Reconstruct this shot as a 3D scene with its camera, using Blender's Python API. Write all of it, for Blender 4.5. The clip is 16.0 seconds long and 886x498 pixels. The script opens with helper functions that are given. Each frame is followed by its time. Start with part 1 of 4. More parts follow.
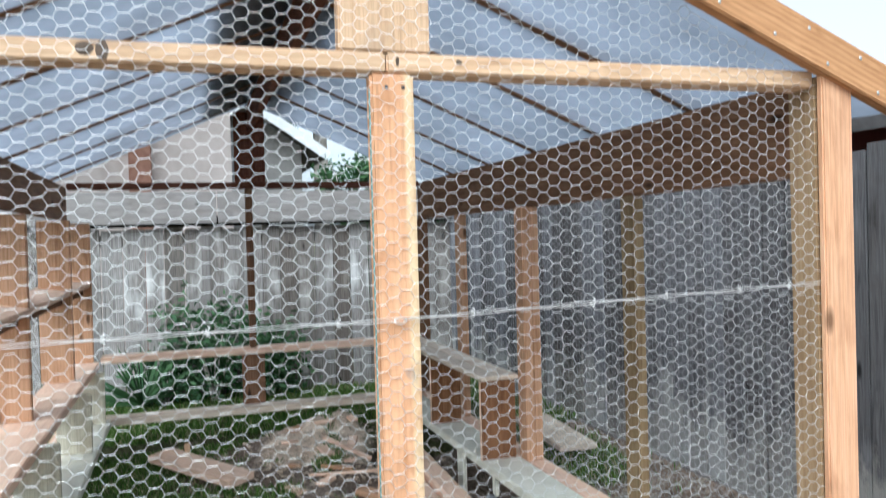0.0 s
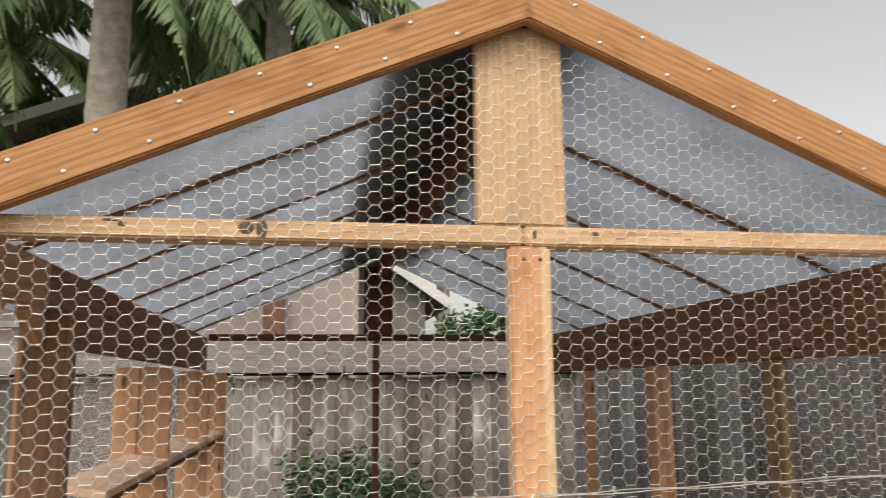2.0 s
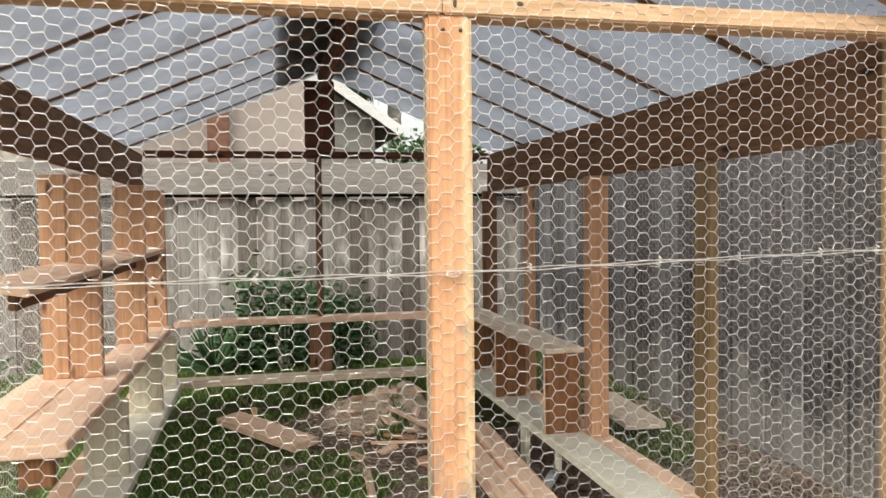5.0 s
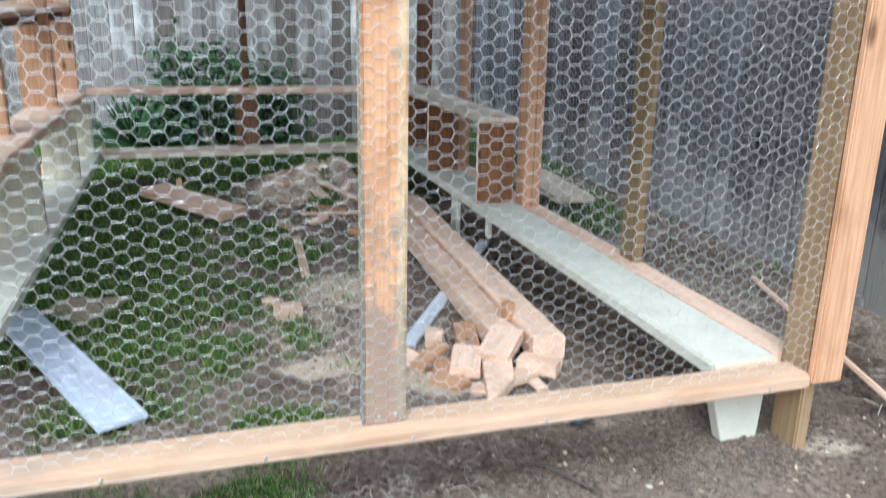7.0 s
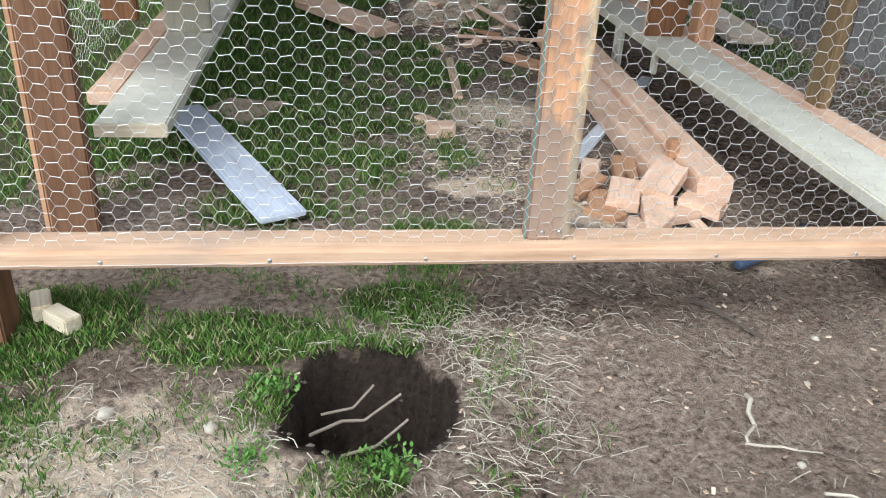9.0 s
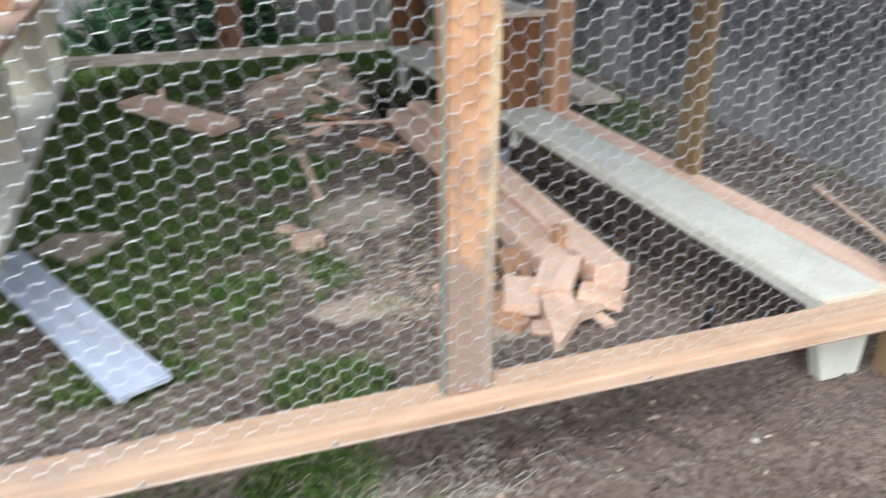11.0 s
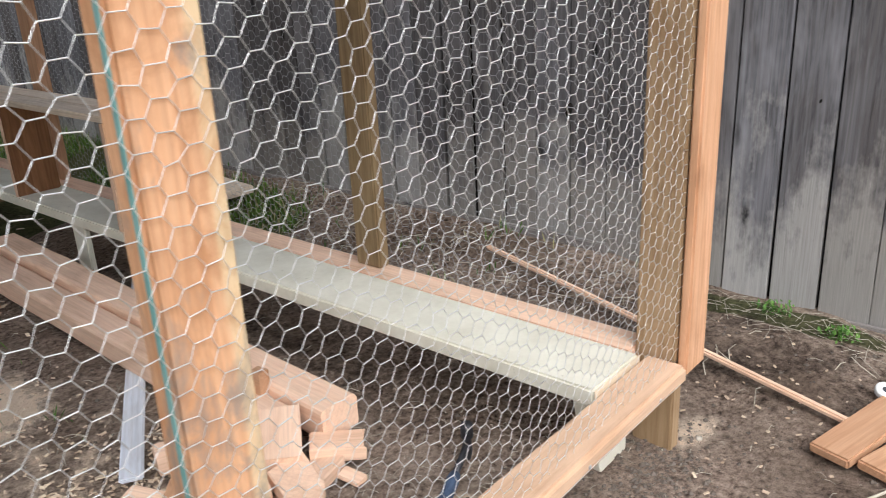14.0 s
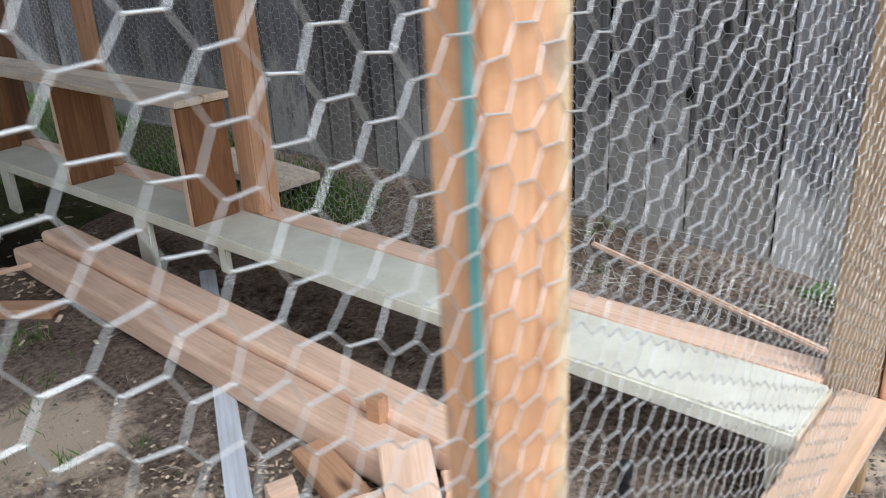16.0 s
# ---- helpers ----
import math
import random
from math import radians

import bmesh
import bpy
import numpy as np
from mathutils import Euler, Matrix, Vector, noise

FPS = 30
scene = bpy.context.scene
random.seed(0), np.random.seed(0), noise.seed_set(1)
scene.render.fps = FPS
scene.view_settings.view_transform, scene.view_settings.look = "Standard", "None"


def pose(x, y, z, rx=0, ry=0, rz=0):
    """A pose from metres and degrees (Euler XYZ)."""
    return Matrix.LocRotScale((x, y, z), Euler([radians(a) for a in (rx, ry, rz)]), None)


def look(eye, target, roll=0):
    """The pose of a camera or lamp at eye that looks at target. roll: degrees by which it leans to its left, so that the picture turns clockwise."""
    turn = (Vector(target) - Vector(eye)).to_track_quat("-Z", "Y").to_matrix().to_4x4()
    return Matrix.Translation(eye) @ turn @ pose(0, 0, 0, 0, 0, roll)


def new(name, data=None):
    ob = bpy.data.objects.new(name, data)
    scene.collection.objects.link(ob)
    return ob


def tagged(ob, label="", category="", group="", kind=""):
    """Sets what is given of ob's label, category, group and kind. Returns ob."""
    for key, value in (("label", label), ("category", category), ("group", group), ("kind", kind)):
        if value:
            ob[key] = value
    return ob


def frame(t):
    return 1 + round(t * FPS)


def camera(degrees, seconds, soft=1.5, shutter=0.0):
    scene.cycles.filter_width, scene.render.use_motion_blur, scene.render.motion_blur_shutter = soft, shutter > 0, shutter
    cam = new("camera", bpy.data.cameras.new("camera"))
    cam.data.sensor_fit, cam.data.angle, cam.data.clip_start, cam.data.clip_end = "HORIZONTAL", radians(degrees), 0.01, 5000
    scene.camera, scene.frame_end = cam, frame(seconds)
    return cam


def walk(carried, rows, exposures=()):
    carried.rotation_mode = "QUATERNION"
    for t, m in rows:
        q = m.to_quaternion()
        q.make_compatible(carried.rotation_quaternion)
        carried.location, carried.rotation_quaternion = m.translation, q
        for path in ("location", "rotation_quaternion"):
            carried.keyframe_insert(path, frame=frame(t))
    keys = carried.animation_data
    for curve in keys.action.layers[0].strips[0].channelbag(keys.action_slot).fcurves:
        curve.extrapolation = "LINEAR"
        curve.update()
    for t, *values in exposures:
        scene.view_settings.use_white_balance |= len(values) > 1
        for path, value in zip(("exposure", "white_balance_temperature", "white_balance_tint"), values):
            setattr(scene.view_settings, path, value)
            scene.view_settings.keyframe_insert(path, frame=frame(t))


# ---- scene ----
cam = camera(57.7, 16.0, soft=0.95, shutter=0.5)
PATH = [
    (0, (-0.397, -1.536, 1.207), (0.213, 0.369, 1.178), -1.6),
    (0.5, (-0.403, -1.549, 1.251), (0.184, 0.358, 1.38), -2.1),
    (1, (-0.43, -1.545, 1.273), (0.13, 0.361, 1.504), -2.1),
    (1.5, (-0.43, -1.548, 1.277), (0.035, 0.374, 1.577), -1.5),
    (2, (-0.433, -1.541, 1.257), (-0.109, 0.403, 1.592), -0.5),
    (2.5, (-0.45, -1.529, 1.24), (-0.271, 0.444, 1.511), 0.1),
    (3, (-0.447, -1.515, 1.215), (-0.268, 0.472, 1.366), -0.0),
    (3.5, (-0.43, -1.508, 1.204), (-0.19, 0.477, 1.264), -0.3),
    (4, (-0.425, -1.51, 1.199), (-0.081, 0.46, 1.2), -0.8),
    (4.2, (-0.392, -1.519, 1.192), (-0.04, 0.449, 1.183), -0.8),
    (6.3, (-0.33, -1.416, 1.093), (0.241, 0.472, 0.758), 0.2),
    (6.5, (-0.338, -1.429, 1.096), (0.228, 0.448, 0.697), 0.3),
    (7, (-0.331, -1.415, 1.01), (0.244, 0.416, 0.446), 1.2),
    (7.5, (-0.332, -1.403, 0.961), (0.235, 0.369, 0.227), 3.0),
    (8, (-0.345, -1.396, 0.939), (0.127, 0.358, 0.102), 3.8),
    (8.5, (-0.37, -1.383, 0.917), (-0.063, 0.374, 0.012), 3.7),
    (8.7, (-0.384, -1.376, 0.915), (-0.129, 0.377, -0.013), 3.3),
    (10.8, (-0.44, -1.113, 0.943), (0.041, 0.642, 0.113), -0.7),
    (11, (-0.429, -1.07, 0.99), (0.185, 0.655, 0.184), 0.1),
    (11.5, (-0.32, -0.952, 1.003), (0.561, 0.701, 0.303), -1.1),
    (12, (-0.26, -0.865, 1.004), (0.803, 0.691, 0.334), -1.6),
    (12.5, (-0.281, -0.768, 1.003), (0.929, 0.669, 0.319), -2.7),
    (13, (-0.308, -0.71, 1.007), (1.015, 0.626, 0.323), -3.2),
    (13.5, (-0.321, -0.67, 1.004), (1.072, 0.591, 0.319), -3.1),
    (14, (-0.358, -0.598, 1.004), (1.058, 0.635, 0.316), -2.9),
    (14.5, (-0.401, -0.564, 0.992), (1.003, 0.684, 0.306), -3.0),
    (15, (-0.376, -0.472, 0.981), (1.005, 0.783, 0.261), -3.0),
    (15.3, (-0.333, -0.389, 0.984), (1.034, 0.874, 0.253), -3.2),
    (15.5, (-0.315, -0.342, 0.995), (1.054, 0.912, 0.251), -2.9),
    (15.8, (-0.321, -0.282, 1.004), (1.043, 0.97, 0.249), -3.1),
    (16, (-0.345, -0.24, 1.008), (1.034, 0.998, 0.256), -3.1),
]
EXPOSURES = [(0, 0.12, 5500, 2.5), (1, -0.3, 6600, 8.5), (2, -0.4, 7100, 9.5), (3, -0.26, 6550, 9.5), (4.2, -0.08, 7300, 8.5), (6.3, 0.04, 5700, 3.5), (7.5, -0.01, 5250, 1.5), (8.5, -0.11, 5750, 4.5), (11, -0.12, 5600, 5.5), (11.5, -0.08, 5900, 8.5), (12.5, -0.18, 6100, 10.5), (15.5, -0.18, 6150, 10.5), (16, -0.16, 5700, 6.5)]
walk(cam, [(t, look(eye, target, roll)) for t, eye, target, roll in PATH], EXPOSURES)

# ---- light ----
world = bpy.data.worlds.new("overcast")
scene.world = world
world.use_nodes = True
wn, wl = world.node_tree.nodes, world.node_tree.links
sky = wn.new("ShaderNodeTexSky")
sky.sky_type, sky.sun_disc = "NISHITA", False
SUN_EL, SUN_AZ = radians(50), radians(208)
sky.sun_elevation, sky.sun_rotation = SUN_EL, SUN_AZ
sky.air_density, sky.dust_density, sky.ozone_density = 1.0, 4.0, 1.0
grey = wn.new("ShaderNodeHueSaturation")
grey.inputs["Saturation"].default_value = 0.24
wl.new(sky.outputs[0], grey.inputs["Color"])
wl.new(grey.outputs[0], wn["Background"].inputs["Color"])
wn["Background"].inputs["Strength"].default_value = 0.27
sun_data = bpy.data.lights.new("sun", "SUN")
sun_data.energy, sun_data.angle, sun_data.color = 1.35, radians(50), (1.0, 0.98, 0.95)
sun = new("sun", sun_data)
sun_dir = Vector((math.sin(SUN_AZ) * math.cos(SUN_EL), math.cos(SUN_AZ) * math.cos(SUN_EL), math.sin(SUN_EL)))
sun.matrix_world = look(sun_dir * 30, (0, 0, 0))
scene.view_settings.exposure = 0.0


# ---- materials ----
def material(name, rough=0.8, metal=0.0, spec=0.3):
    m = bpy.data.materials.new(name)
    m.use_nodes = True
    b = m.node_tree.nodes["Principled BSDF"]
    b.inputs["Roughness"].default_value, b.inputs["Metallic"].default_value = rough, metal
    b.inputs["Specular IOR Level"].default_value = spec
    return m, m.node_tree.nodes, m.node_tree.links, b


def mapped(n, l, scale, coords="Object", shift=True):
    tc, mp = n.new("ShaderNodeTexCoord"), n.new("ShaderNodeMapping")
    mp.inputs["Scale"].default_value = scale
    if shift:
        info, add = n.new("ShaderNodeObjectInfo"), n.new("ShaderNodeVectorMath")
        mul = n.new("ShaderNodeVectorMath")
        mul.operation, mul.inputs[1].default_value = "MULTIPLY", (13.0, 7.0, 31.0)
        l.new(info.outputs["Random"], mul.inputs[0])
        l.new(tc.outputs[coords], add.inputs[0])
        l.new(mul.outputs[0], add.inputs[1])
        l.new(add.outputs[0], mp.inputs["Vector"])
    else:
        l.new(tc.outputs[coords], mp.inputs["Vector"])
    return mp.outputs[0]


def noise_tex(n, l, vec, scale, detail=6.0, rough=0.6, dist=0.0):
    t = n.new("ShaderNodeTexNoise")
    for key, v in (("Scale", scale), ("Detail", detail), ("Roughness", rough), ("Distortion", dist)):
        t.inputs[key].default_value = v
    l.new(vec, t.inputs["Vector"])
    return t.outputs["Fac"]


def ramp(n, l, fac, stops):
    r = n.new("ShaderNodeValToRGB")
    e = r.color_ramp.elements
    while len(e) < len(stops):
        e.new(0.5)
    for el, (p, c) in zip(e, stops):
        el.position, el.color = p, (*c, 1) if len(c) == 3 else c
    l.new(fac, r.inputs["Fac"])
    return r.outputs["Color"]


def mix(n, l, fac, a, b, mode="MIX"):
    m = n.new("ShaderNodeMix")
    m.data_type, m.blend_type = "RGBA", mode
    for sock, v in ((m.inputs["Factor"], fac), (m.inputs["A"], a), (m.inputs["B"], b)):
        if isinstance(v, (int, float)):
            sock.default_value = v
        elif isinstance(v, tuple):
            sock.default_value = (*v, 1)
        else:
            l.new(v, sock)
    return m.outputs["Result"]


def bump(n, l, b, height, strength, dist=0.002):
    bp = n.new("ShaderNodeBump")
    bp.inputs["Strength"].default_value, bp.inputs["Distance"].default_value = strength, dist
    l.new(height, bp.inputs["Height"])
    l.new(bp.outputs[0], b.inputs["Normal"])


def wood(name, light, mid, dark, rough=0.75, grain=1.0, stain=None, stain_at=0.62, knots=True, vary=0.25, bleach=0.0):
    """Sawn timber whose grain runs along the board's own z."""
    m, n, l, b = material(name, rough)
    v = mapped(n, l, (34, 34, 2.2))
    g = noise_tex(n, l, v, 1.6, 8, 0.62, 1.2 * grain)
    fine = noise_tex(n, l, mapped(n, l, (260, 260, 6)), 1.0, 4, 0.7)
    col = ramp(n, l, g, [(0.22, dark), (0.45, mid), (0.72, light)])
    col = mix(n, l, 0.24, col, ramp(n, l, fine, [(0.35, (0.55, 0.5, 0.46)), (0.65, (1.12, 1.1, 1.08))]), "MULTIPLY")
    rings = n.new("ShaderNodeTexWave")
    rings.wave_type, rings.rings_direction = "RINGS", "Z"
    for key, val in (("Scale", 26.0), ("Distortion", 5.0), ("Detail", 2.0), ("Detail Scale", 0.7)):
        rings.inputs[key].default_value = val
    l.new(mapped(n, l, (1.0, 1.0, 0.07)), rings.inputs["Vector"])
    col = mix(n, l, 0.22 * grain, col, ramp(n, l, rings.outputs["Fac"], [(0.1, (1.0, 1.0, 1.0)), (0.6, (0.94, 0.92, 0.9)), (0.95, (0.66, 0.58, 0.52))]), "MULTIPLY")
    patch = noise_tex(n, l, mapped(n, l, (11, 11, 4.5)), 1.0, 5, 0.6, 0.6)
    col = mix(n, l, 1.0, col, ramp(n, l, patch, [(0.3, (0.84, 0.8, 0.77)), (0.5, (1.0, 1.0, 1.0)), (0.68, (1.04, 1.04, 1.05))]), "MULTIPLY")
    if knots:
        vo = n.new("ShaderNodeTexVoronoi")
        vo.inputs["Scale"].default_value = 1.0
        l.new(mapped(n, l, (9, 9, 3.2)), vo.inputs["Vector"])
        k = ramp(n, l, vo.outputs["Distance"], [(0.05, (1, 1, 1)), (0.13, (0, 0, 0))])
        col = mix(n, l, k, col, tuple(c * 0.4 for c in dark))
    big = noise_tex(n, l, mapped(n, l, (3, 3, 1.1)), 2.2, 4, 0.55)
    if stain:
        col = mix(n, l, ramp(n, l, big, [(stain_at, (0, 0, 0)), (stain_at + 0.16, (0.75, 0.75, 0.75))]), col, stain)
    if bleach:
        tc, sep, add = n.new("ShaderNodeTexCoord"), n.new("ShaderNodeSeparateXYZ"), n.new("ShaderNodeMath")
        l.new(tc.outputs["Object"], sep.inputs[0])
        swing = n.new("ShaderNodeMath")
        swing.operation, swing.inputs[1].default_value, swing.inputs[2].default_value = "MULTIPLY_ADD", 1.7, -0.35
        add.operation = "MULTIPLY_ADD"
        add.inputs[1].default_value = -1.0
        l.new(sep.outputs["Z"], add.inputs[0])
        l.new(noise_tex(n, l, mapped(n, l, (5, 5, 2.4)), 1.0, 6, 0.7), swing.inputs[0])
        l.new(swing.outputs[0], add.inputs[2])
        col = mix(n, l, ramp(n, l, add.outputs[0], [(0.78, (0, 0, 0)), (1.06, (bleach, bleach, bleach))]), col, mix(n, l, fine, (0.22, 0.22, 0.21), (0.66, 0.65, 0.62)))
    info = n.new("ShaderNodeObjectInfo")
    tone = ramp(n, l, info.outputs["Random"], [(0.0, (1 - vary, 1 - vary * 1.1, 1 - vary * 1.2)), (1.0, (1.08, 1.06, 1.04))])
    col = mix(n, l, 1.0, col, tone, "MULTIPLY")
    l.new(col, b.inputs["Base Color"])
    bump(n, l, b, fine, 0.35, 0.0015)
    return m


FIR = wood("sawn_fir", (0.77, 0.555, 0.36), (0.69, 0.47, 0.29), (0.48, 0.28, 0.155), stain=(0.3, 0.23, 0.18), stain_at=0.62, vary=0.1)
CEDAR = wood("redwood", (0.31, 0.175, 0.1), (0.225, 0.12, 0.067), (0.13, 0.066, 0.036), rough=0.8, vary=0.2)
BARGE = wood("barge_fir", (0.6, 0.34, 0.165), (0.48, 0.25, 0.11), (0.27, 0.125, 0.05), grain=2.6, vary=0.08)
DARKWOOD = wood("dark_redwood", (0.2, 0.085, 0.05), (0.145, 0.055, 0.033), (0.085, 0.03, 0.018), vary=0.15)
GREENWOOD = wood("treated_pine", (0.36, 0.27, 0.15), (0.27, 0.19, 0.1), (0.17, 0.11, 0.06), vary=0.15)
PALEBOARD = wood("primed_board", (0.66, 0.63, 0.5), (0.6, 0.57, 0.45), (0.5, 0.46, 0.36), grain=0.5, stain=(0.36, 0.3, 0.2), stain_at=0.6, knots=False, vary=0.1)
FENCEWOOD = wood("weathered_fence", (0.4, 0.385, 0.37), (0.25, 0.24, 0.23), (0.09, 0.085, 0.08), rough=0.92, grain=1.4, stain=(0.72, 0.72, 0.7), stain_at=0.57, vary=0.5)
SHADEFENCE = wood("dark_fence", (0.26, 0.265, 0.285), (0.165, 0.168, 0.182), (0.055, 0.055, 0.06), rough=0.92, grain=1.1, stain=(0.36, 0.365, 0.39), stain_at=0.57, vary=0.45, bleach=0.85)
REDFIR = wood("reddish_fir", (0.66, 0.41, 0.255), (0.57, 0.33, 0.19), (0.4, 0.21, 0.115), grain=0.8, vary=0.16)
PINKFIR = wood("pinkish_fir", (0.9, 0.67, 0.5), (0.85, 0.6, 0.435), (0.72, 0.47, 0.32), grain=0.6, stain=(0.56, 0.42, 0.32), stain_at=0.66, knots=False, vary=0.12)
SILLFIR = wood("pale_sill_fir", (0.7, 0.495, 0.345), (0.65, 0.45, 0.305), (0.55, 0.36, 0.23), grain=0.6, stain=(0.4, 0.31, 0.25), stain_at=0.6, vary=0.04)
TANPOST = wood("tan_treated_post", (0.45, 0.32, 0.19), (0.38, 0.26, 0.145), (0.26, 0.17, 0.09), vary=0.06)
OLDPLANK = wood("old_plank", (0.56, 0.47, 0.37), (0.45, 0.36, 0.27), (0.28, 0.21, 0.15), stain=(0.3, 0.28, 0.25), stain_at=0.55, vary=0.15)
# OLDPLANK made paler: the lid's light from above is put into its albedo
LIDPLANK = wood("weathered_lid_lightened", (0.86, 0.75, 0.6), (0.76, 0.64, 0.5), (0.55, 0.43, 0.31), grain=0.8, stain=(0.5, 0.42, 0.33), stain_at=0.62, vary=0.1)
OLDPLANK2 = wood("bleached_plank", (0.3, 0.285, 0.27), (0.23, 0.215, 0.205), (0.13, 0.12, 0.115), stain=(0.36, 0.34, 0.33), stain_at=0.58, vary=0.12)
DARKBROWN = wood("stained_board", (0.34, 0.17, 0.08), (0.25, 0.12, 0.054), (0.15, 0.068, 0.031), vary=0.1)
PALEBLUE = wood("pale_blue_paint", (0.74, 0.77, 0.82), (0.68, 0.72, 0.78), (0.55, 0.59, 0.65), knots=False, vary=0.03)
TRIMFIR = wood("orange_trim_fir", (0.78, 0.48, 0.3), (0.69, 0.39, 0.22), (0.52, 0.27, 0.14), vary=0.06)
CREAMFIR = wood("cream_offcut", (0.84, 0.76, 0.6), (0.78, 0.68, 0.5), (0.64, 0.52, 0.36), knots=False, vary=0.05)
PLANKGREY = wood("painted_plank", (0.68, 0.74, 0.85), (0.61, 0.67, 0.78), (0.48, 0.53, 0.62), knots=False, grain=0.5, vary=0.05)


def post_wood():
    """Orange heartwood with a pale sapwood edge and grey weather stains on its lower half."""
    m = wood("post_fir", (0.75, 0.455, 0.265), (0.67, 0.37, 0.2), (0.47, 0.245, 0.12), grain=0.9, vary=0.02)
    n, l = m.node_tree.nodes, m.node_tree.links
    b = n["Principled BSDF"]
    col = b.inputs["Base Color"].links[0].from_socket
    tc, sep = n.new("ShaderNodeTexCoord"), n.new("ShaderNodeSeparateXYZ")
    l.new(tc.outputs["Object"], sep.inputs[0])
    wav = n.new("ShaderNodeMath")
    wav.operation, wav.inputs[1].default_value = "MULTIPLY_ADD", 0.012
    l.new(noise_tex(n, l, mapped(n, l, (1, 1, 1)), 4.0, 3), wav.inputs[0])
    l.new(sep.outputs["X"], wav.inputs[2])
    sap = ramp(n, l, wav.outputs[0], [(0.026, (0, 0, 0)), (0.032, (0.8, 0.8, 0.8))])
    col = mix(n, l, sap, col, (0.78, 0.6, 0.36))
    blot = noise_tex(n, l, mapped(n, l, (15, 15, 9)), 1.0, 5, 0.65, 0.8)
    col = mix(n, l, ramp(n, l, blot, [(0.5, (0, 0, 0)), (0.66, (0.65, 0.65, 0.65))]), col, (0.47, 0.22, 0.095))
    low = n.new("ShaderNodeMath")
    low.operation, low.inputs[1].default_value = "MULTIPLY_ADD", -0.45
    l.new(sep.outputs["Z"], low.inputs[0])
    l.new(noise_tex(n, l, mapped(n, l, (20, 20, 9)), 1.0, 5, 0.65, 0.5), low.inputs[2])
    col = mix(n, l, ramp(n, l, low.outputs[0], [(0.57, (0, 0, 0)), (0.7, (0.72, 0.72, 0.72))]), col, (0.27, 0.225, 0.19))
    l.new(col, b.inputs["Base Color"])
    return m


POSTFIR = post_wood()


def simple(name, c1, c2, scale, rough=0.8, metal=0.0, bumps=0.3, spec=0.3):
    m, n, l, b = material(name, rough, metal, spec)
    f = noise_tex(n, l, mapped(n, l, (1, 1, 1)), scale, 7, 0.65)
    l.new(ramp(n, l, f, [(0.3, c1), (0.7, c2)]), b.inputs["Base Color"])
    bump(n, l, b, noise_tex(n, l, mapped(n, l, (1, 1, 1)), scale * 7, 4), bumps)
    return m


def painted_bench():
    m, n, l, b = material("white_paint", 0.55)
    v = mapped(n, l, (1, 1, 1))
    f = noise_tex(n, l, v, 9, 8, 0.7)
    col = ramp(n, l, f, [(0.3, (0.65, 0.615, 0.49)), (0.6, (0.79, 0.76, 0.635)), (0.8, (0.84, 0.815, 0.71))])
    d = noise_tex(n, l, v, 55, 5, 0.7)
    col = mix(n, l, ramp(n, l, d, [(0.66, (0, 0, 0)), (0.74, (0.7, 0.7, 0.7))]), col, (0.25, 0.2, 0.13))
    l.new(col, b.inputs["Base Color"])
    bump(n, l, b, noise_tex(n, l, mapped(n, l, (90, 90, 4)), 1), 0.25)
    return m


WHITE = painted_bench()
WIRE, wnodes, wlinks, wb = material("galvanised_wire", 0.38, 0.85, 0.5)
wb.inputs["Base Color"].default_value = (0.94, 0.93, 0.9, 1)
THINWIRE, _, _, tb = material("dull_thin_wire", 0.5, 0.5, 0.4)
tb.inputs["Base Color"].default_value = (0.45, 0.45, 0.45, 1)
STEEL, _, _, sb = material("zinc_screw", 0.3, 1.0)
sb.inputs["Base Color"].default_value = (0.7, 0.7, 0.7, 1)


def sheet_material():
    """Thin clear plastic film, clouded and dusty."""
    m, n, l, b = material("clouded_plastic", 0.35)
    out = n["Material Output"]
    v = mapped(n, l, (1, 1, 1), shift=False)
    f = noise_tex(n, l, v, 3.5, 6, 0.6)
    tr, tp, mx = n.new("ShaderNodeBsdfTranslucent"), n.new("ShaderNodeBsdfTransparent"), n.new("ShaderNodeMixShader")
    l.new(ramp(n, l, f, [(0.25, (0.15, 0.166, 0.195)), (0.75, (0.37, 0.405, 0.47))]), tr.inputs["Color"])
    tp.inputs["Color"].default_value = (0.52, 0.55, 0.6, 1)
    mx.inputs[0].default_value = 0.16
    l.new(tr.outputs[0], mx.inputs[1])
    l.new(tp.outputs[0], mx.inputs[2])
    b.inputs["Base Color"].default_value = (0.24, 0.27, 0.32, 1)
    mx2 = n.new("ShaderNodeMixShader")
    mx2.inputs[0].default_value = 0.3
    l.new(mx.outputs[0], mx2.inputs[1])
    l.new(b.outputs[0], mx2.inputs[2])
    l.new(mx2.outputs[0], out.inputs["Surface"])
    return m


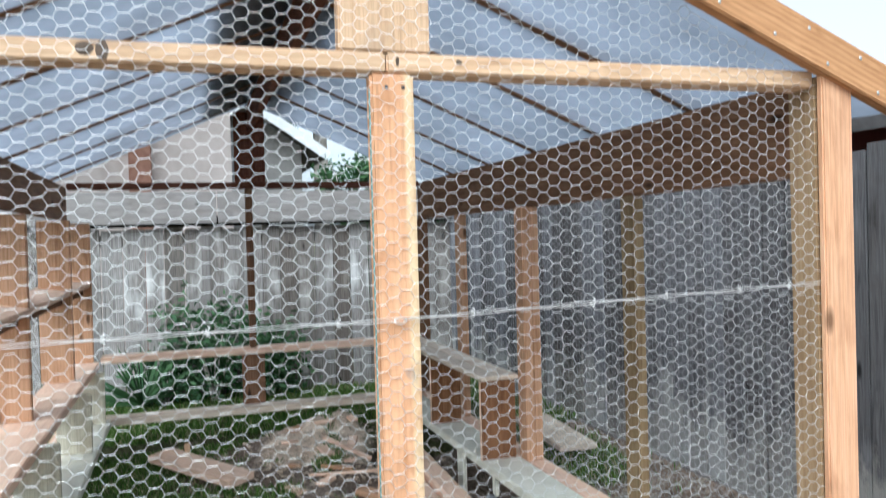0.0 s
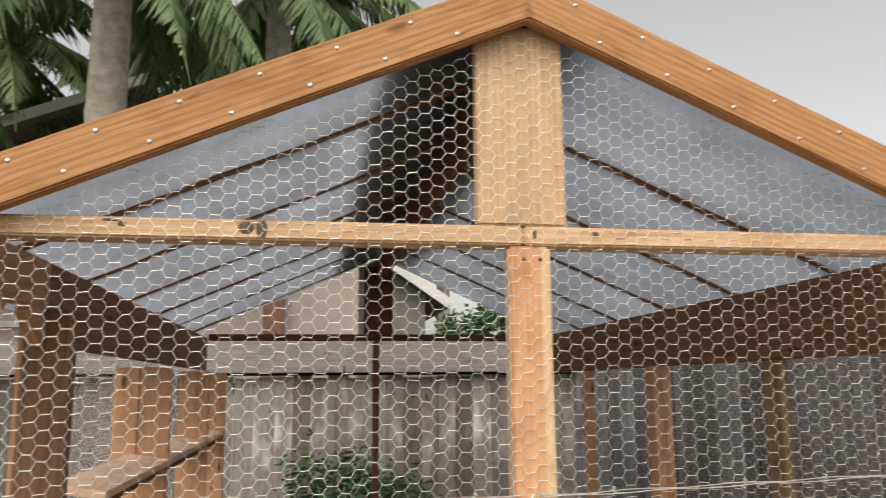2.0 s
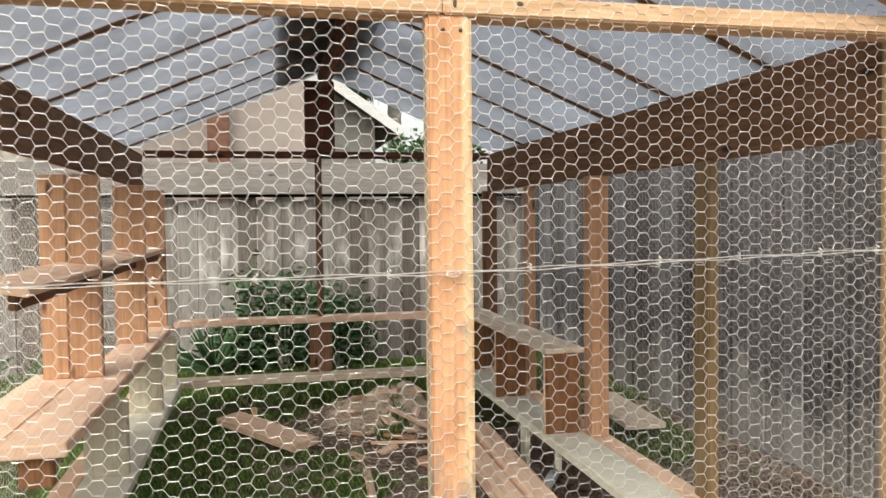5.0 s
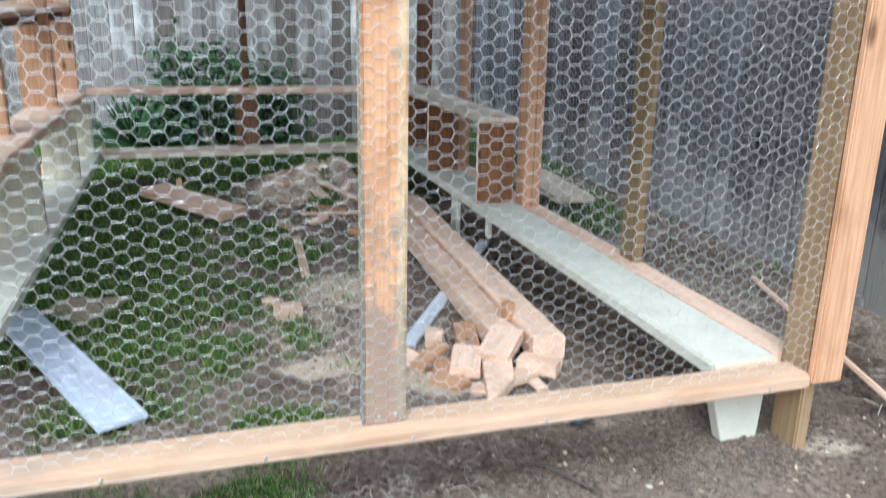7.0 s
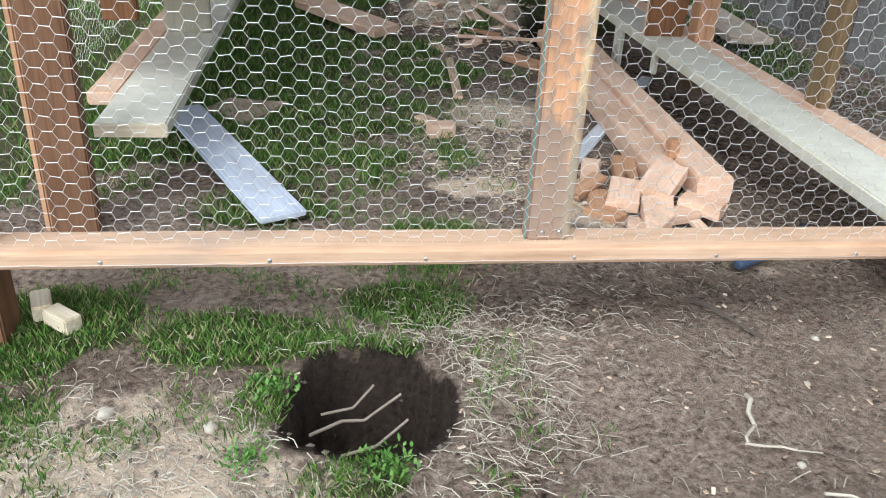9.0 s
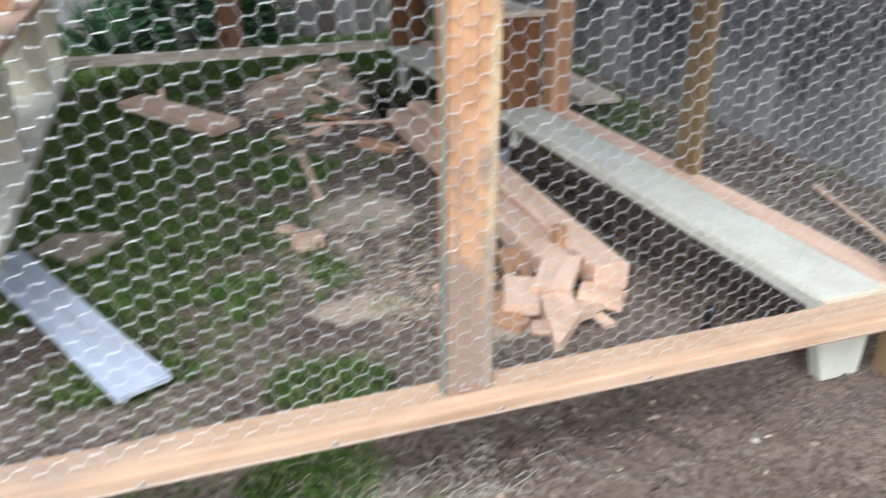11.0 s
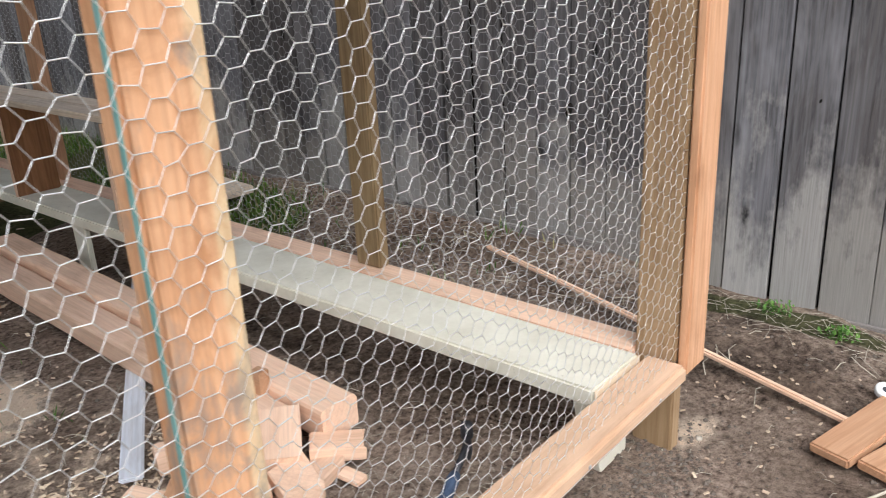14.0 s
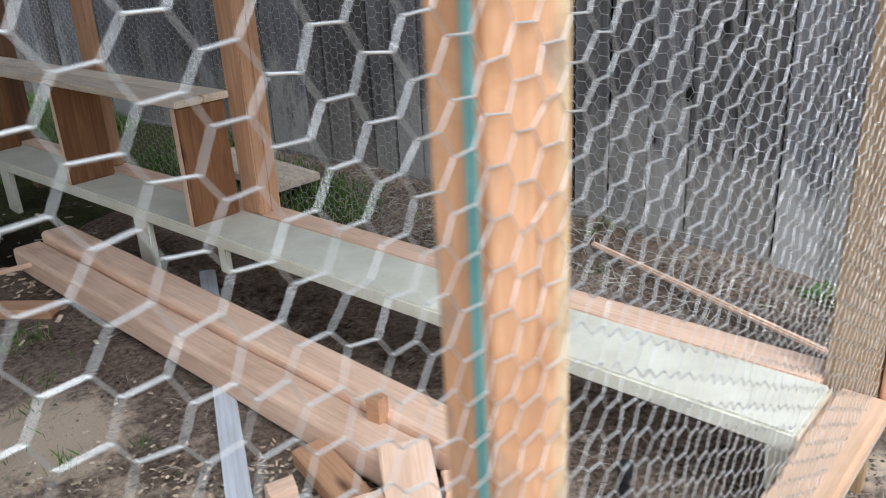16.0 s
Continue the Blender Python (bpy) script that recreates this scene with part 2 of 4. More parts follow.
PLASTIC = sheet_material()
TIN = simple("dull_ridge_metal", (0.15, 0.15, 0.155), (0.24, 0.24, 0.245), 6, 0.7)
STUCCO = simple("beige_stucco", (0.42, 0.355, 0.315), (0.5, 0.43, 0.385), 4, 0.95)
# darkened copy of the beige stucco; shade under the fascia is in its colour
SHADESTUCCO = simple("shaded_beige_stucco", (0.2, 0.19, 0.175), (0.27, 0.255, 0.235), 4, 0.95)
BURNT = simple("dark_stain", (0.05, 0.04, 0.035), (0.2, 0.14, 0.095), 110, 0.85)
SHINGLE = simple("grey_shingle", (0.13, 0.12, 0.11), (0.22, 0.2, 0.19), 8, 0.95)
WHITEPAINT = simple("white_trim_paint", (0.7, 0.7, 0.68), (0.8, 0.8, 0.78), 10, 0.6)
REDWALL = simple("red_siding", (0.3, 0.1, 0.08), (0.38, 0.13, 0.1), 5, 0.9)
BRICKRED = simple("red_brown_brick", (0.2, 0.1, 0.07), (0.3, 0.16, 0.11), 14, 0.95)
TEAL = simple("teal_paint", (0.13, 0.3, 0.28), (0.24, 0.42, 0.39), 30, 0.6)
BLUE = simple("blue_rubber", (0.045, 0.07, 0.12), (0.09, 0.13, 0.21), 60, 0.6)
DARKSTEEL = simple("dark_steel", (0.05, 0.05, 0.055), (0.09, 0.09, 0.1), 60, 0.45, 0.7)
# flat black for knots and for shade painted under the plank and in gaps
KNOT_SHADE = simple("black_knot_and_shade", (0.008, 0.007, 0.006), (0.02, 0.017, 0.015), 90, 0.9)
CREAM = simple("cream_stone", (0.38, 0.33, 0.26), (0.58, 0.52, 0.43), 50, 0.9)
CLOD = simple("soil_crumb", (0.09, 0.07, 0.055), (0.2, 0.165, 0.135), 80, 0.95)
BARK = simple("palm_bark", (0.28, 0.25, 0.21), (0.56, 0.52, 0.45), 9, 0.95, bumps=0.8)


def leafy(name, a, b2, dry=None):
    m, n, l, b = material(name, 0.6)
    g = n.new("ShaderNodeNewGeometry")
    l.new(ramp(n, l, g.outputs["Random Per Island"], [(0.0, a), (1.0, b2)] if dry is None else [(0.0, a), (0.78, b2), (0.86, dry)]), b.inputs["Base Color"])
    return m


GRASS = leafy("grass_blades", (0.038, 0.1, 0.012), (0.15, 0.26, 0.045), (0.34, 0.31, 0.16))
STRAW = leafy("dry_straw", (0.3, 0.26, 0.2), (0.66, 0.6, 0.48))
ROOT = leafy("bare_root", (0.16, 0.12, 0.09), (0.34, 0.28, 0.22))
DARKTWIG = leafy("dark_twig_bark", (0.05, 0.04, 0.032), (0.12, 0.095, 0.075))
PALM = leafy("palm_leaflets", (0.05, 0.1, 0.035), (0.15, 0.2, 0.085))
SHRUB = leafy("shrub_leaves", (0.03, 0.08, 0.03), (0.08, 0.16, 0.06))
FRESH = leafy("fresh_weeds", (0.06, 0.16, 0.025), (0.16, 0.3, 0.06))
CHIPS = leafy("wood_chips", (0.5, 0.36, 0.24), (0.76, 0.62, 0.46))


def ground_material():
    m, n, l, b = material("yard_soil", 0.96, spec=0.15)
    v = mapped(n, l, (1, 1, 1), shift=False)
    fine, mid = noise_tex(n, l, v, 60, 8, 0.75), noise_tex(n, l, v, 5, 6, 0.65)
    soil = ramp(n, l, fine, [(0.36, (0.045, 0.035, 0.028)), (0.46, (0.215, 0.172, 0.142)), (0.57, (0.375, 0.315, 0.262)), (0.7, (0.56, 0.485, 0.415))])
    grit = noise_tex(n, l, v, 260, 4, 0.7)
    soil = mix(n, l, ramp(n, l, grit, [(0.64, (0, 0, 0)), (0.7, (0.8, 0.8, 0.8))]), soil, (0.5, 0.45, 0.38))
    soil = mix(n, l, ramp(n, l, mid, [(0.42, (0, 0, 0)), (0.7, (0.55, 0.55, 0.55))]), soil, (0.38, 0.325, 0.265))
    wide = noise_tex(n, l, v, 1.7, 5, 0.6)
    soil = mix(n, l, 1.0, soil, ramp(n, l, wide, [(0.36, (0.6, 0.56, 0.52)), (0.5, (0.95, 0.93, 0.9)), (0.64, (1.2, 1.19, 1.17))]), "MULTIPLY")
    at = n.new("ShaderNodeAttribute")
    at.attribute_name = "lawn"
    add = n.new("ShaderNodeMath")
    add.operation = "ADD"
    l.new(at.outputs["Fac"], add.inputs[0])
    l.new(noise_tex(n, l, v, 9, 6, 0.7), add.inputs[1])
    grass = ramp(n, l, fine, [(0.3, (0.02, 0.035, 0.01)), (0.7, (0.1, 0.125, 0.038))])
    col = mix(n, l, ramp(n, l, add.outputs[0], [(0.82, (0, 0, 0)), (1.0, (0.85, 0.85, 0.85))]), soil, grass)
    for name, tint, lo, hi in (("dust", (0.85, 0.73, 0.57), 0.66, 0.86), ("damp_shade", (0.024, 0.018, 0.014), 0.7, 0.95)):
        am, ad = n.new("ShaderNodeAttribute"), n.new("ShaderNodeMath")
        am.attribute_name, ad.operation = name, "ADD"
        l.new(am.outputs["Fac"], ad.inputs[0])
        l.new(noise_tex(n, l, v, 13, 8, 0.75), ad.inputs[1])
        col = mix(n, l, ramp(n, l, ad.outputs[0], [(lo, (0, 0, 0)), (hi, (0.9, 0.9, 0.9))]), col, tint)
    col = mix(n, l, 1.0, col, (1.09, 1.01, 0.97), "MULTIPLY")
    l.new(col, b.inputs["Base Color"])
    bump(n, l, b, fine, 1.0, 0.02)
    return m


SOIL = ground_material()


# ---- building helpers ----
WORLD_OF = {}


def thing(name, at, label, category, group="", kind=""):
    ob = new(name)
    ob.empty_display_size = 0.1
    ob.matrix_basis = WORLD_OF[ob] = Matrix.Translation(at)
    return tagged(ob, label, category, group, kind)


def place(ob, m, parent=None):
    WORLD_OF[ob] = m
    if parent:
        ob.parent = parent
        ob.matrix_basis = WORLD_OF[parent].inverted() @ m
    else:
        ob.matrix_basis = m
    return ob


def part(name, bm, mat, parent, label="", m=Matrix(), smooth=False):
    me = bpy.data.meshes.new(name)
    bm.to_mesh(me)
    bm.free()
    me.materials.append(mat)
    if smooth:
        me.polygons.foreach_set("use_smooth", [True] * len(me.polygons))
    ob = place(new(name, me), m, parent)
    return tagged(ob, label)


def box_bm(sx, sy, sz, bevel=0.004, wob=0.0):
    bm = bmesh.new()
    bmesh.ops.create_cube(bm, size=1.0, matrix=Matrix.Diagonal((sx, sy, sz, 1)))
    if bevel:
        bmesh.ops.bevel(bm, geom=bm.edges[:], offset=min(bevel, 0.3 * min(sx, sy, sz)), segments=2, affect="EDGES")
    if wob:
        for vert in bm.verts:
            vert.co += Vector([random.uniform(-wob, wob) for _ in range(3)])
    return bm


TURN_OF = {0: Euler((0, radians(90), 0)).to_matrix().to_4x4(), 1: Euler((radians(-90), 0, 0)).to_matrix().to_4x4(), 2: Matrix()}


def beam(name, lo, hi, mat, parent, label="", bevel=0.004):
    """A squared timber between two corners; its grain runs along its longest side."""
    lo, hi = Vector(lo), Vector(hi)
    s = hi - lo
    ax = max(range(3), key=lambda i: s[i])
    sx, sy = (s[2], s[1]) if ax == 0 else (s[0], s[2]) if ax == 1 else (s[0], s[1])
    return part(name, box_bm(sx, sy, s[ax], bevel), mat, parent, label, Matrix.Translation((lo + hi) / 2) @ TURN_OF[ax])


def strut(name, a, b, w, t, mat, parent, side=(1, 0, 0), label="", bevel=0.004, wob=0.0):
    """A timber from a to b, w wide across 'side' and t thick."""
    a, b = Vector(a), Vector(b)
    z = (b - a).normalized()
    x = (Vector(side) - z * z.dot(Vector(side))).normalized()
    y = z.cross(x)
    m = Matrix((x, y, z)).transposed().to_4x4()
    m.translation = (a + b) / 2
    return part(name, box_bm(w, t, (b - a).length, bevel, wob), mat, parent, label, m)


def mesh_part(name, verts, faces, mat, parent, label="", smooth=False):
    me = bpy.data.meshes.new(name)
    me.from_pydata(verts, [], faces)
    me.materials.append(mat)
    if smooth:
        me.polygons.foreach_set("use_smooth", [True] * len(me.polygons))
    ob = place(new(name, me), WORLD_OF[parent] if parent else Matrix(), parent)
    return tagged(ob, label)


def tubes(segs, sides=6):
    """Verts and faces of many straight wires: rows of (a, b, radius)."""
    a = np.array([s[0] for s in segs], float)
    b = np.array([s[1] for s in segs], float)
    r = np.array([s[2] for s in segs], float)[:, None]
    d = b - a
    d /= np.linalg.norm(d, axis=1, keepdims=True)
    ref = np.where(np.abs(d[:, [1]]) > 0.8, [[1.0, 0, 0]], [[0, 1.0, 0]])
    u = np.cross(d, ref)
    u /= np.linalg.norm(u, axis=1, keepdims=True)
    w = np.cross(d, u)
    rings = []
    for end in (a, b):
        for k in range(sides):
            an = 2 * math.pi * k / sides
            rings.append(end + r * (math.cos(an) * u + math.sin(an) * w))
    verts = np.stack(rings, 1).reshape(-1, 3)
    base = np.arange(len(segs))[:, None, None] * 2 * sides
    quad = np.array([[k, (k + 1) % sides, sides + (k + 1) % sides, sides + k] for k in range(sides)])[None]
    return verts.tolist(), (base + quad).reshape(-1, 4).tolist()


def netting(name, origin, along, up, width, height, inside, mat, parent, label="", bow=None, pitch=0.0335, rise=0.0272, r1=0.00041, r2=0.0007, jitter=0.0014):
    """Hexagonal wire netting in a plane: short twisted wires lie along 'along', single wires slant between them."""
    rng = np.random.RandomState(7)
    o, ax, uz = np.array(origin, float), np.array(along, float), np.array(up, float)
    nrm = np.cross(ax, uz)
    cols, rows_n = int(width / (pitch * 0.75)) + 3, int(height / rise) + 3
    q, segs, pts = pitch, [], {}

    def pt(i, j, s):
        key = (i, j, s)
        if key not in pts:
            x = i * 0.75 * q + (s * 0.25 * q)
            z = (j + 0.5 * (i % 2)) * rise
            sag = 0.006 * math.sin(x * 9 + z * 4) * math.sin(z * 7 + 1.3)
            pts[key] = (x, z, sag, rng.uniform(-jitter, jitter, 3))
        return pts[key]

    def where(p):
        return o + ax * (p[0] + p[3][0]) + uz * (p[1] + p[3][1]) + nrm * (p[2] * 0.4 + p[3][2] + (bow(p[0], p[1]) if bow else 0))

    for i in range(-1, cols):
        for j in range(-1, rows_n):
            a, b = pt(i, j, -1), pt(i, j, 1)
            ends = [(a, b, r2)]
            up_j = j if i % 2 == 0 else j + 1
            ends.append((b, pt(i + 1, up_j, -1), r1))
            ends.append((b, pt(i + 1, up_j - 1, -1), r1))
            for p, s, r in ends:
                if inside(p[0], p[1]) and inside(s[0], s[1]):
                    segs.append((where(p), where(s), r))
    v, fc = tubes(segs)
    return mesh_part(name, v, fc, mat, parent, label, True)


# ---- ground ----
def berm(x, y):
    k = min(max((x - 1.2) / 0.5, 0), 1)
    g = min(max((y + 0.3) / 1.3, 0), 1)
    return k * (0.045 + 0.085 * g)


HOLE = (-0.352, -0.215, 0.14)


def ground_z(x, y):
    z = 0.018 * noise.noise((x * 2.3, y * 2.3, 0)) + 0.010 * noise.noise((x * 9, y * 9, 3)) + berm(x, y)
    d = math.hypot((x - HOLE[0]) * 1.0, (y - HOLE[1]) * 0.88)
    d += 0.03 * noise.noise((x * 11, y * 11, 9)) + 0.006 * noise.noise((x * 40, y * 40, 2))
    k = min(max((HOLE[2] - d) / 0.03, 0), 1)
    z += (0.07 * math.exp(-((x - 0.2) / 0.32) ** 2 - ((y - 2.75) / 0.35) ** 2) + 0.15 * math.exp(-((x - 0.36) / 0.36) ** 2 - ((y - 3.18) / 0.16) ** 2)) * (1 + 0.6 * noise.noise((x * 8, y * 8, 5)))
    z -= 0.14 * math.exp(-((x - 0.7) / 0.16) ** 2 - ((y - 2.78) / 0.28) ** 2)
    rim = math.exp(-((d - 0.16) / 0.035) ** 2) * 0.012
    return z - 0.34 * k * k * (3 - 2 * k) + rim


TURF = [(-0.26, 0.12, 0.15, 0.1), (-0.6, 0.0, 0.24, 0.1), (-1.05, 0.05, 0.28, 0.16), (-0.98, -0.22, 0.12, 0.06), (-0.3, -0.04, 0.08, 0.06), (-0.53, -0.2, 0.07, 0.1),
        (-0.4, -0.42, 0.12, 0.05), (-0.16, 0.43, 0.16, 0.1), (-0.02, 1.0, 0.1, 0.13), (-0.33, 0.98, 0.2, 0.1), (0.0, 1.95, 0.2, 0.2), (-0.05, 2.3, 0.16, 0.12), (-0.62, 0.62, 0.24, 0.12), (1.45, 2.2, 0.2, 0.5), (1.66, 0.0, 0.06, 0.4)]
SPARSE = 0.13


def lawn_amount(x, y):
    """How far turf covers the soil."""
    v = 0.2 * noise.noise((x * 1.7 + 5, y * 1.7, 2)) + 0.3 * noise.noise((x * 5.5, y * 5.5, 8)) + 0.16 * noise.noise((x * 15, y * 15, 4))
    edge = 0.18 + 0.3 * noise.noise((y * 2.1, 4.5, 1)) + 0.2 * noise.noise((x * 6, y * 6, 11))
    run = min(max((edge - x) / 0.7, 0), 1) * min(max((y - 0.42 - 0.5 * noise.noise((x * 3, 7, 2))) / 0.7, 0), 1) * min(max((3.4 - y) / 0.6, 0), 1)
    run *= 0.52 + 0.26 * min(max((-0.35 - x) / 0.4, 0), 1)
    wob = 0.35 * noise.noise((x * 1.1, y * 1.1, 6))
    outside = 0.75 if (x + wob < -1.35 and y + wob > 0.3) or y > 3.75 or math.hypot(x - 0.2, y) + 3 * wob > 2.9 else 0.0
    spots = max(0.85 * max(0.0, 1.25 - ((x - a) / p) ** 2 - ((y - b) / q) ** 2) for a, b, p, q in TURF)
    verge = SPARSE * min(max((0.02 - x) / 0.3, 0), 1) * min(max((0.4 - y) / 0.2, 0), 1)
    return max(run, outside, verge, min(spots, 0.72)) + 1.15 * v - (0.5 if math.hypot(x - HOLE[0], y - HOLE[1]) < 0.16 else 0)


def dust_amount(x, y):
    """Sawdust lying about the offcuts."""
    heaps = ((0.0, 0.745, 0.16, 0.1, 0.62), (0.08, 0.76, 0.36, 0.26, 0.24), (0.33, 0.6, 0.2, 0.17, 0.58), (0.17, 1.42, 0.26, 0.3, 0.42), (0.05, 1.15, 0.3, 0.2, 0.22), (0.05, 1.05, 0.6, 0.85, 0.2), (0.3, 2.95, 0.45, 0.5, 0.5), (-0.9, -0.4, 0.75, 0.36, 0.36), (1.12, 0.0, 0.12, 0.08, 0.35), (0.6, 0.3, 0.3, 0.14, 0.16), (-0.5, 0.55, 0.5, 0.2, 0.14))
    return max(1.3 * h * max(0.0, 1 - ((x - a) / p) ** 2 - ((y - b) / q) ** 2) for a, b, p, q, h in heaps) - 0.06


def damp_shade_amount(x, y):
    """Darker soil in the dug hole and the pit, with some shade painted in beside the bench."""
    pit = 0.75 * max(0.0, 1 - ((x - 0.7) / 0.26) ** 2 - ((y - 2.78) / 0.4) ** 2)
    # dark soil along the bench, deepened by shade put into the colour
    bed = 0.34 * max(0.0, 1 - ((x - 0.87) / 0.2) ** 2 - ((y - 1.4) / 1.15) ** 2)
    bed = max(bed, 0.3 * max(0.0, 1 - ((x - 1.5) / 0.34) ** 2 - ((y - 0.1) / 0.9) ** 2))
    return max(bed, 0.9 * min(max((0.178 - math.hypot(x - HOLE[0], (y - HOLE[1]) * 0.9) - 0.03 * noise.noise((x * 11, y * 11, 9))) / 0.045, 0), 1), pit)


def build_ground():
    def axis(lo, hi, a, b, fine):
        mids = np.arange(a, b, fine)
        left = [a - 0.12 * (1.35 ** k) for k in range(1, 32) if a - 0.12 * (1.35 ** k) > lo][::-1]
        right = [b + 0.12 * (1.35 ** k) for k in range(1, 32) if b + 0.12 * (1.35 ** k) < hi]
        return [lo, *left, *mids, *right, hi]

    xs, ys = axis(-900, 900, -1.9, 1.9, 0.022), axis(-900, 900, -0.9, 4.0, 0.026)
    verts, lawn = [], []
    for y in ys:
        for x in xs:
            near = -3 < x < 2.4 and -2.5 < y < 5.5
            verts.append((x, y, ground_z(x, y) if near else berm(x, y)))
            lawn.append(lawn_amount(x, y) if near else 0.5)
    w = len(xs)
    faces = [(j * w + i, j * w + i + 1, (j + 1) * w + i + 1, (j + 1) * w + i) for j in range(len(ys) - 1) for i in range(w - 1)]
    ob = mesh_part("ground", verts, faces, SOIL, None, "", True)
    for key, values in (("lawn", lawn), ("dust", [dust_amount(v[0], v[1]) for v in verts]), ("damp_shade", [damp_shade_amount(v[0], v[1]) for v in verts])):
        at = ob.data.attributes.new(key, "FLOAT", "POINT")
        at.data.foreach_set("value", values)
    return tagged(ob, "bare trodden brown soil with patchy green turf and a dug hole", "ground", kind="structure")


build_ground()


# ---- the coop frame ----
coop = thing("chicken_coop", (0, 0, 0), "unfinished gabled timber chicken run wrapped in hexagonal wire netting", "chicken coop")
LEN, SLOPE = 3.50, 0.43
# front wall
beam("front_post", (-0.0445, 0.002, 0.212), (0.0445, 0.04, 1.533), POSTFIR, coop, "orange fir post stained grey near its foot", bevel=0.006)
beam("edge_strip", (-0.0462, 0.0035, 0.215), (-0.0447, 0.0105, 1.5), TEAL, coop, "teal painted edge", bevel=0)
beam("gable_board", (-0.104, 0.002, 1.574), (0.080, 0.04, 2.0), FIR, coop, "wide pale fir board under the ridge")
beam("cross_rail", (-1.032, 0.001, 1.534), (-0.012, 0.075, 1.573), FIR, coop, "pale fir rail with dark knots")
beam("cross_rail", (-0.0105, 0.001, 1.534), (1.02, 0.075, 1.573), FIR, coop, "pale fir rail with dark knots")
beam("front_sill", (-1.09, -0.028, 0.176), (1.02, 0.061, 0.2145), SILLFIR, coop, "pale fir sill with rounded edges", bevel=0.008)
for sx in (-1, 1):
    xo, xi = (1.110, 1.022) if sx > 0 else (-1.122, -1.034)
    beam("corner_trim", (min(xo, xi), -0.024, 0.185), (max(xo, xi), -0.004, 1.6), TRIMFIR, coop, "orange fir corner board")
    xs_ = (1.022, 1.06) if sx > 0 else (-1.072, -1.034)
    beam("corner_post", (xs_[0], 0.0, -0.12), (xs_[1], 0.089, 1.56), TANPOST if sx > 0 else CEDAR, coop, "tan post set in the soil")
    barge = strut("barge_board", (0, -0.026, 2.049), (sx * 1.32, -0.026, 2.049 - SLOPE * 1.32), 0.094, 0.038, BARGE, coop, (0, 0, 1), "cinnamon brown fir barge board")
    for k in range(9):
        for off in (0.028, -0.03):
            x = 0.1 + 0.145 * k + (0.05 if off < 0 else 0)
            bm = bmesh.new()
            bmesh.ops.create_uvsphere(bm, u_segments=8, v_segments=5, radius=0.0045)
            part("screw_head", bm, STEEL, barge, "", Matrix.Translation((sx * x, -0.0455, 2.049 - SLOPE * x + off)) @ Matrix.Diagonal((1, 0.4, 1, 1)), True)
    strut("front_rafter", (0, 0.02, 2.058), (sx * 1.25, 0.02, 2.058 - SLOPE * 1.25), 0.05, 0.036, CEDAR, coop, (0, 0, 1))
    xh = (1.05, 1.088) if sx > 0 else (-1.075, -1.037)
    beam("eave_header", (xh[0], 0.09 if sx > 0 else 0.4705, 1.33 if sx > 0 else 1.36), (xh[1], LEN, 1.565 if sx > 0 else 1.552), CEDAR, coop, "dark brown eave beam")
    for k in range(6):
        y = (0.62 if sx > 0 else 0.47) + 0.59 * k
        if y < LEN:
            strut("rafter", (sx * 0.021, y, 2.068), (sx * 1.25, y, 2.077 - SLOPE * 1.25), 0.038, 0.036, CEDAR, coop, (0, 0, 1))
    bm = bmesh.new()
    rows_y = np.arange(-0.003, LEN + 0.08, 0.019)
    grid = [[bm.verts.new((sx * 1.32 * i / 12, y, 2.062 - SLOPE * 1.32 * i / 12 + (0.010 * noise.noise((i * 0.35, y * 2.2, sx * 3)) + 0.003 * noise.noise((i * 1.1, y * 9, sx)) if 0 < i else 0))) for i in range(13)] for y in rows_y]
    for c0, c1 in zip(grid, grid[1:]):
        for i in range(12):
            bm.faces.new((c0[i], c0[i + 1], c1[i + 1], c1[i]))
    part("roof_sheet", bm, PLASTIC, coop, "clouded wrinkled plastic roof film", smooth=True)
    strut("ridge_cap", (0, LEN / 2, 2.118), (sx * (0.3 if sx < 0 else 0.18), LEN / 2, 2.118 - SLOPE * (0.3 if sx < 0 else 0.18)), LEN - 0.01, 0.003, TIN, coop, (0, 1, 0), "dull dark ridge capping", bevel=0)
beam("ridge_beam", (-0.019, 0.042, 1.90), (0.019, LEN, 2.04), DARKWOOD, coop, "dark ridge beam")
for x in (-0.012, 0.022):
    bm = bmesh.new()
    bmesh.ops.create_uvsphere(bm, u_segments=8, v_segments=5, radius=0.005)
    part("screw_head", bm, STEEL, coop, "", Matrix.Translation((x, 0.0005, 0.232)) @ Matrix.Diagonal((1, 0.5, 1, 1)), True)
    bm = bmesh.new()
    bmesh.ops.create_uvsphere(bm, u_segments=8, v_segments=5, radius=0.004)
    part("screw_head", bm, DARKSTEEL, coop, "", Matrix.Translation((x, 0.0008, 1.505)) @ Matrix.Diagonal((1, 0.4, 1, 1)), True)
for x, z, sx, sz in ((-0.526, 1.554, 0.012, 0.0185), (-0.555, 1.556, 0.016, 0.013), (-0.78, 1.559, 0.008, 0.006), (-0.80, 1.566, 0.016, 0.003), (0.14, 1.56, 0.007, 0.005), (0.012, 1.556, 0.004, 0.009)):
    bm = bmesh.new()
    bmesh.ops.create_uvsphere(bm, u_segments=12, v_segments=6, radius=1.0)
    for vert in bm.verts:
        vert.co *= 1 + 0.3 * noise.noise(vert.co * 1.8 + Vector((x * 9, 0, 0)))
    part("dark_knot", bm, BURNT, coop, "dark stained knot", Matrix.Translation((x, 0.0012, z)) @ Matrix.Diagonal((sx, 0.0016, sz, 1)), True)
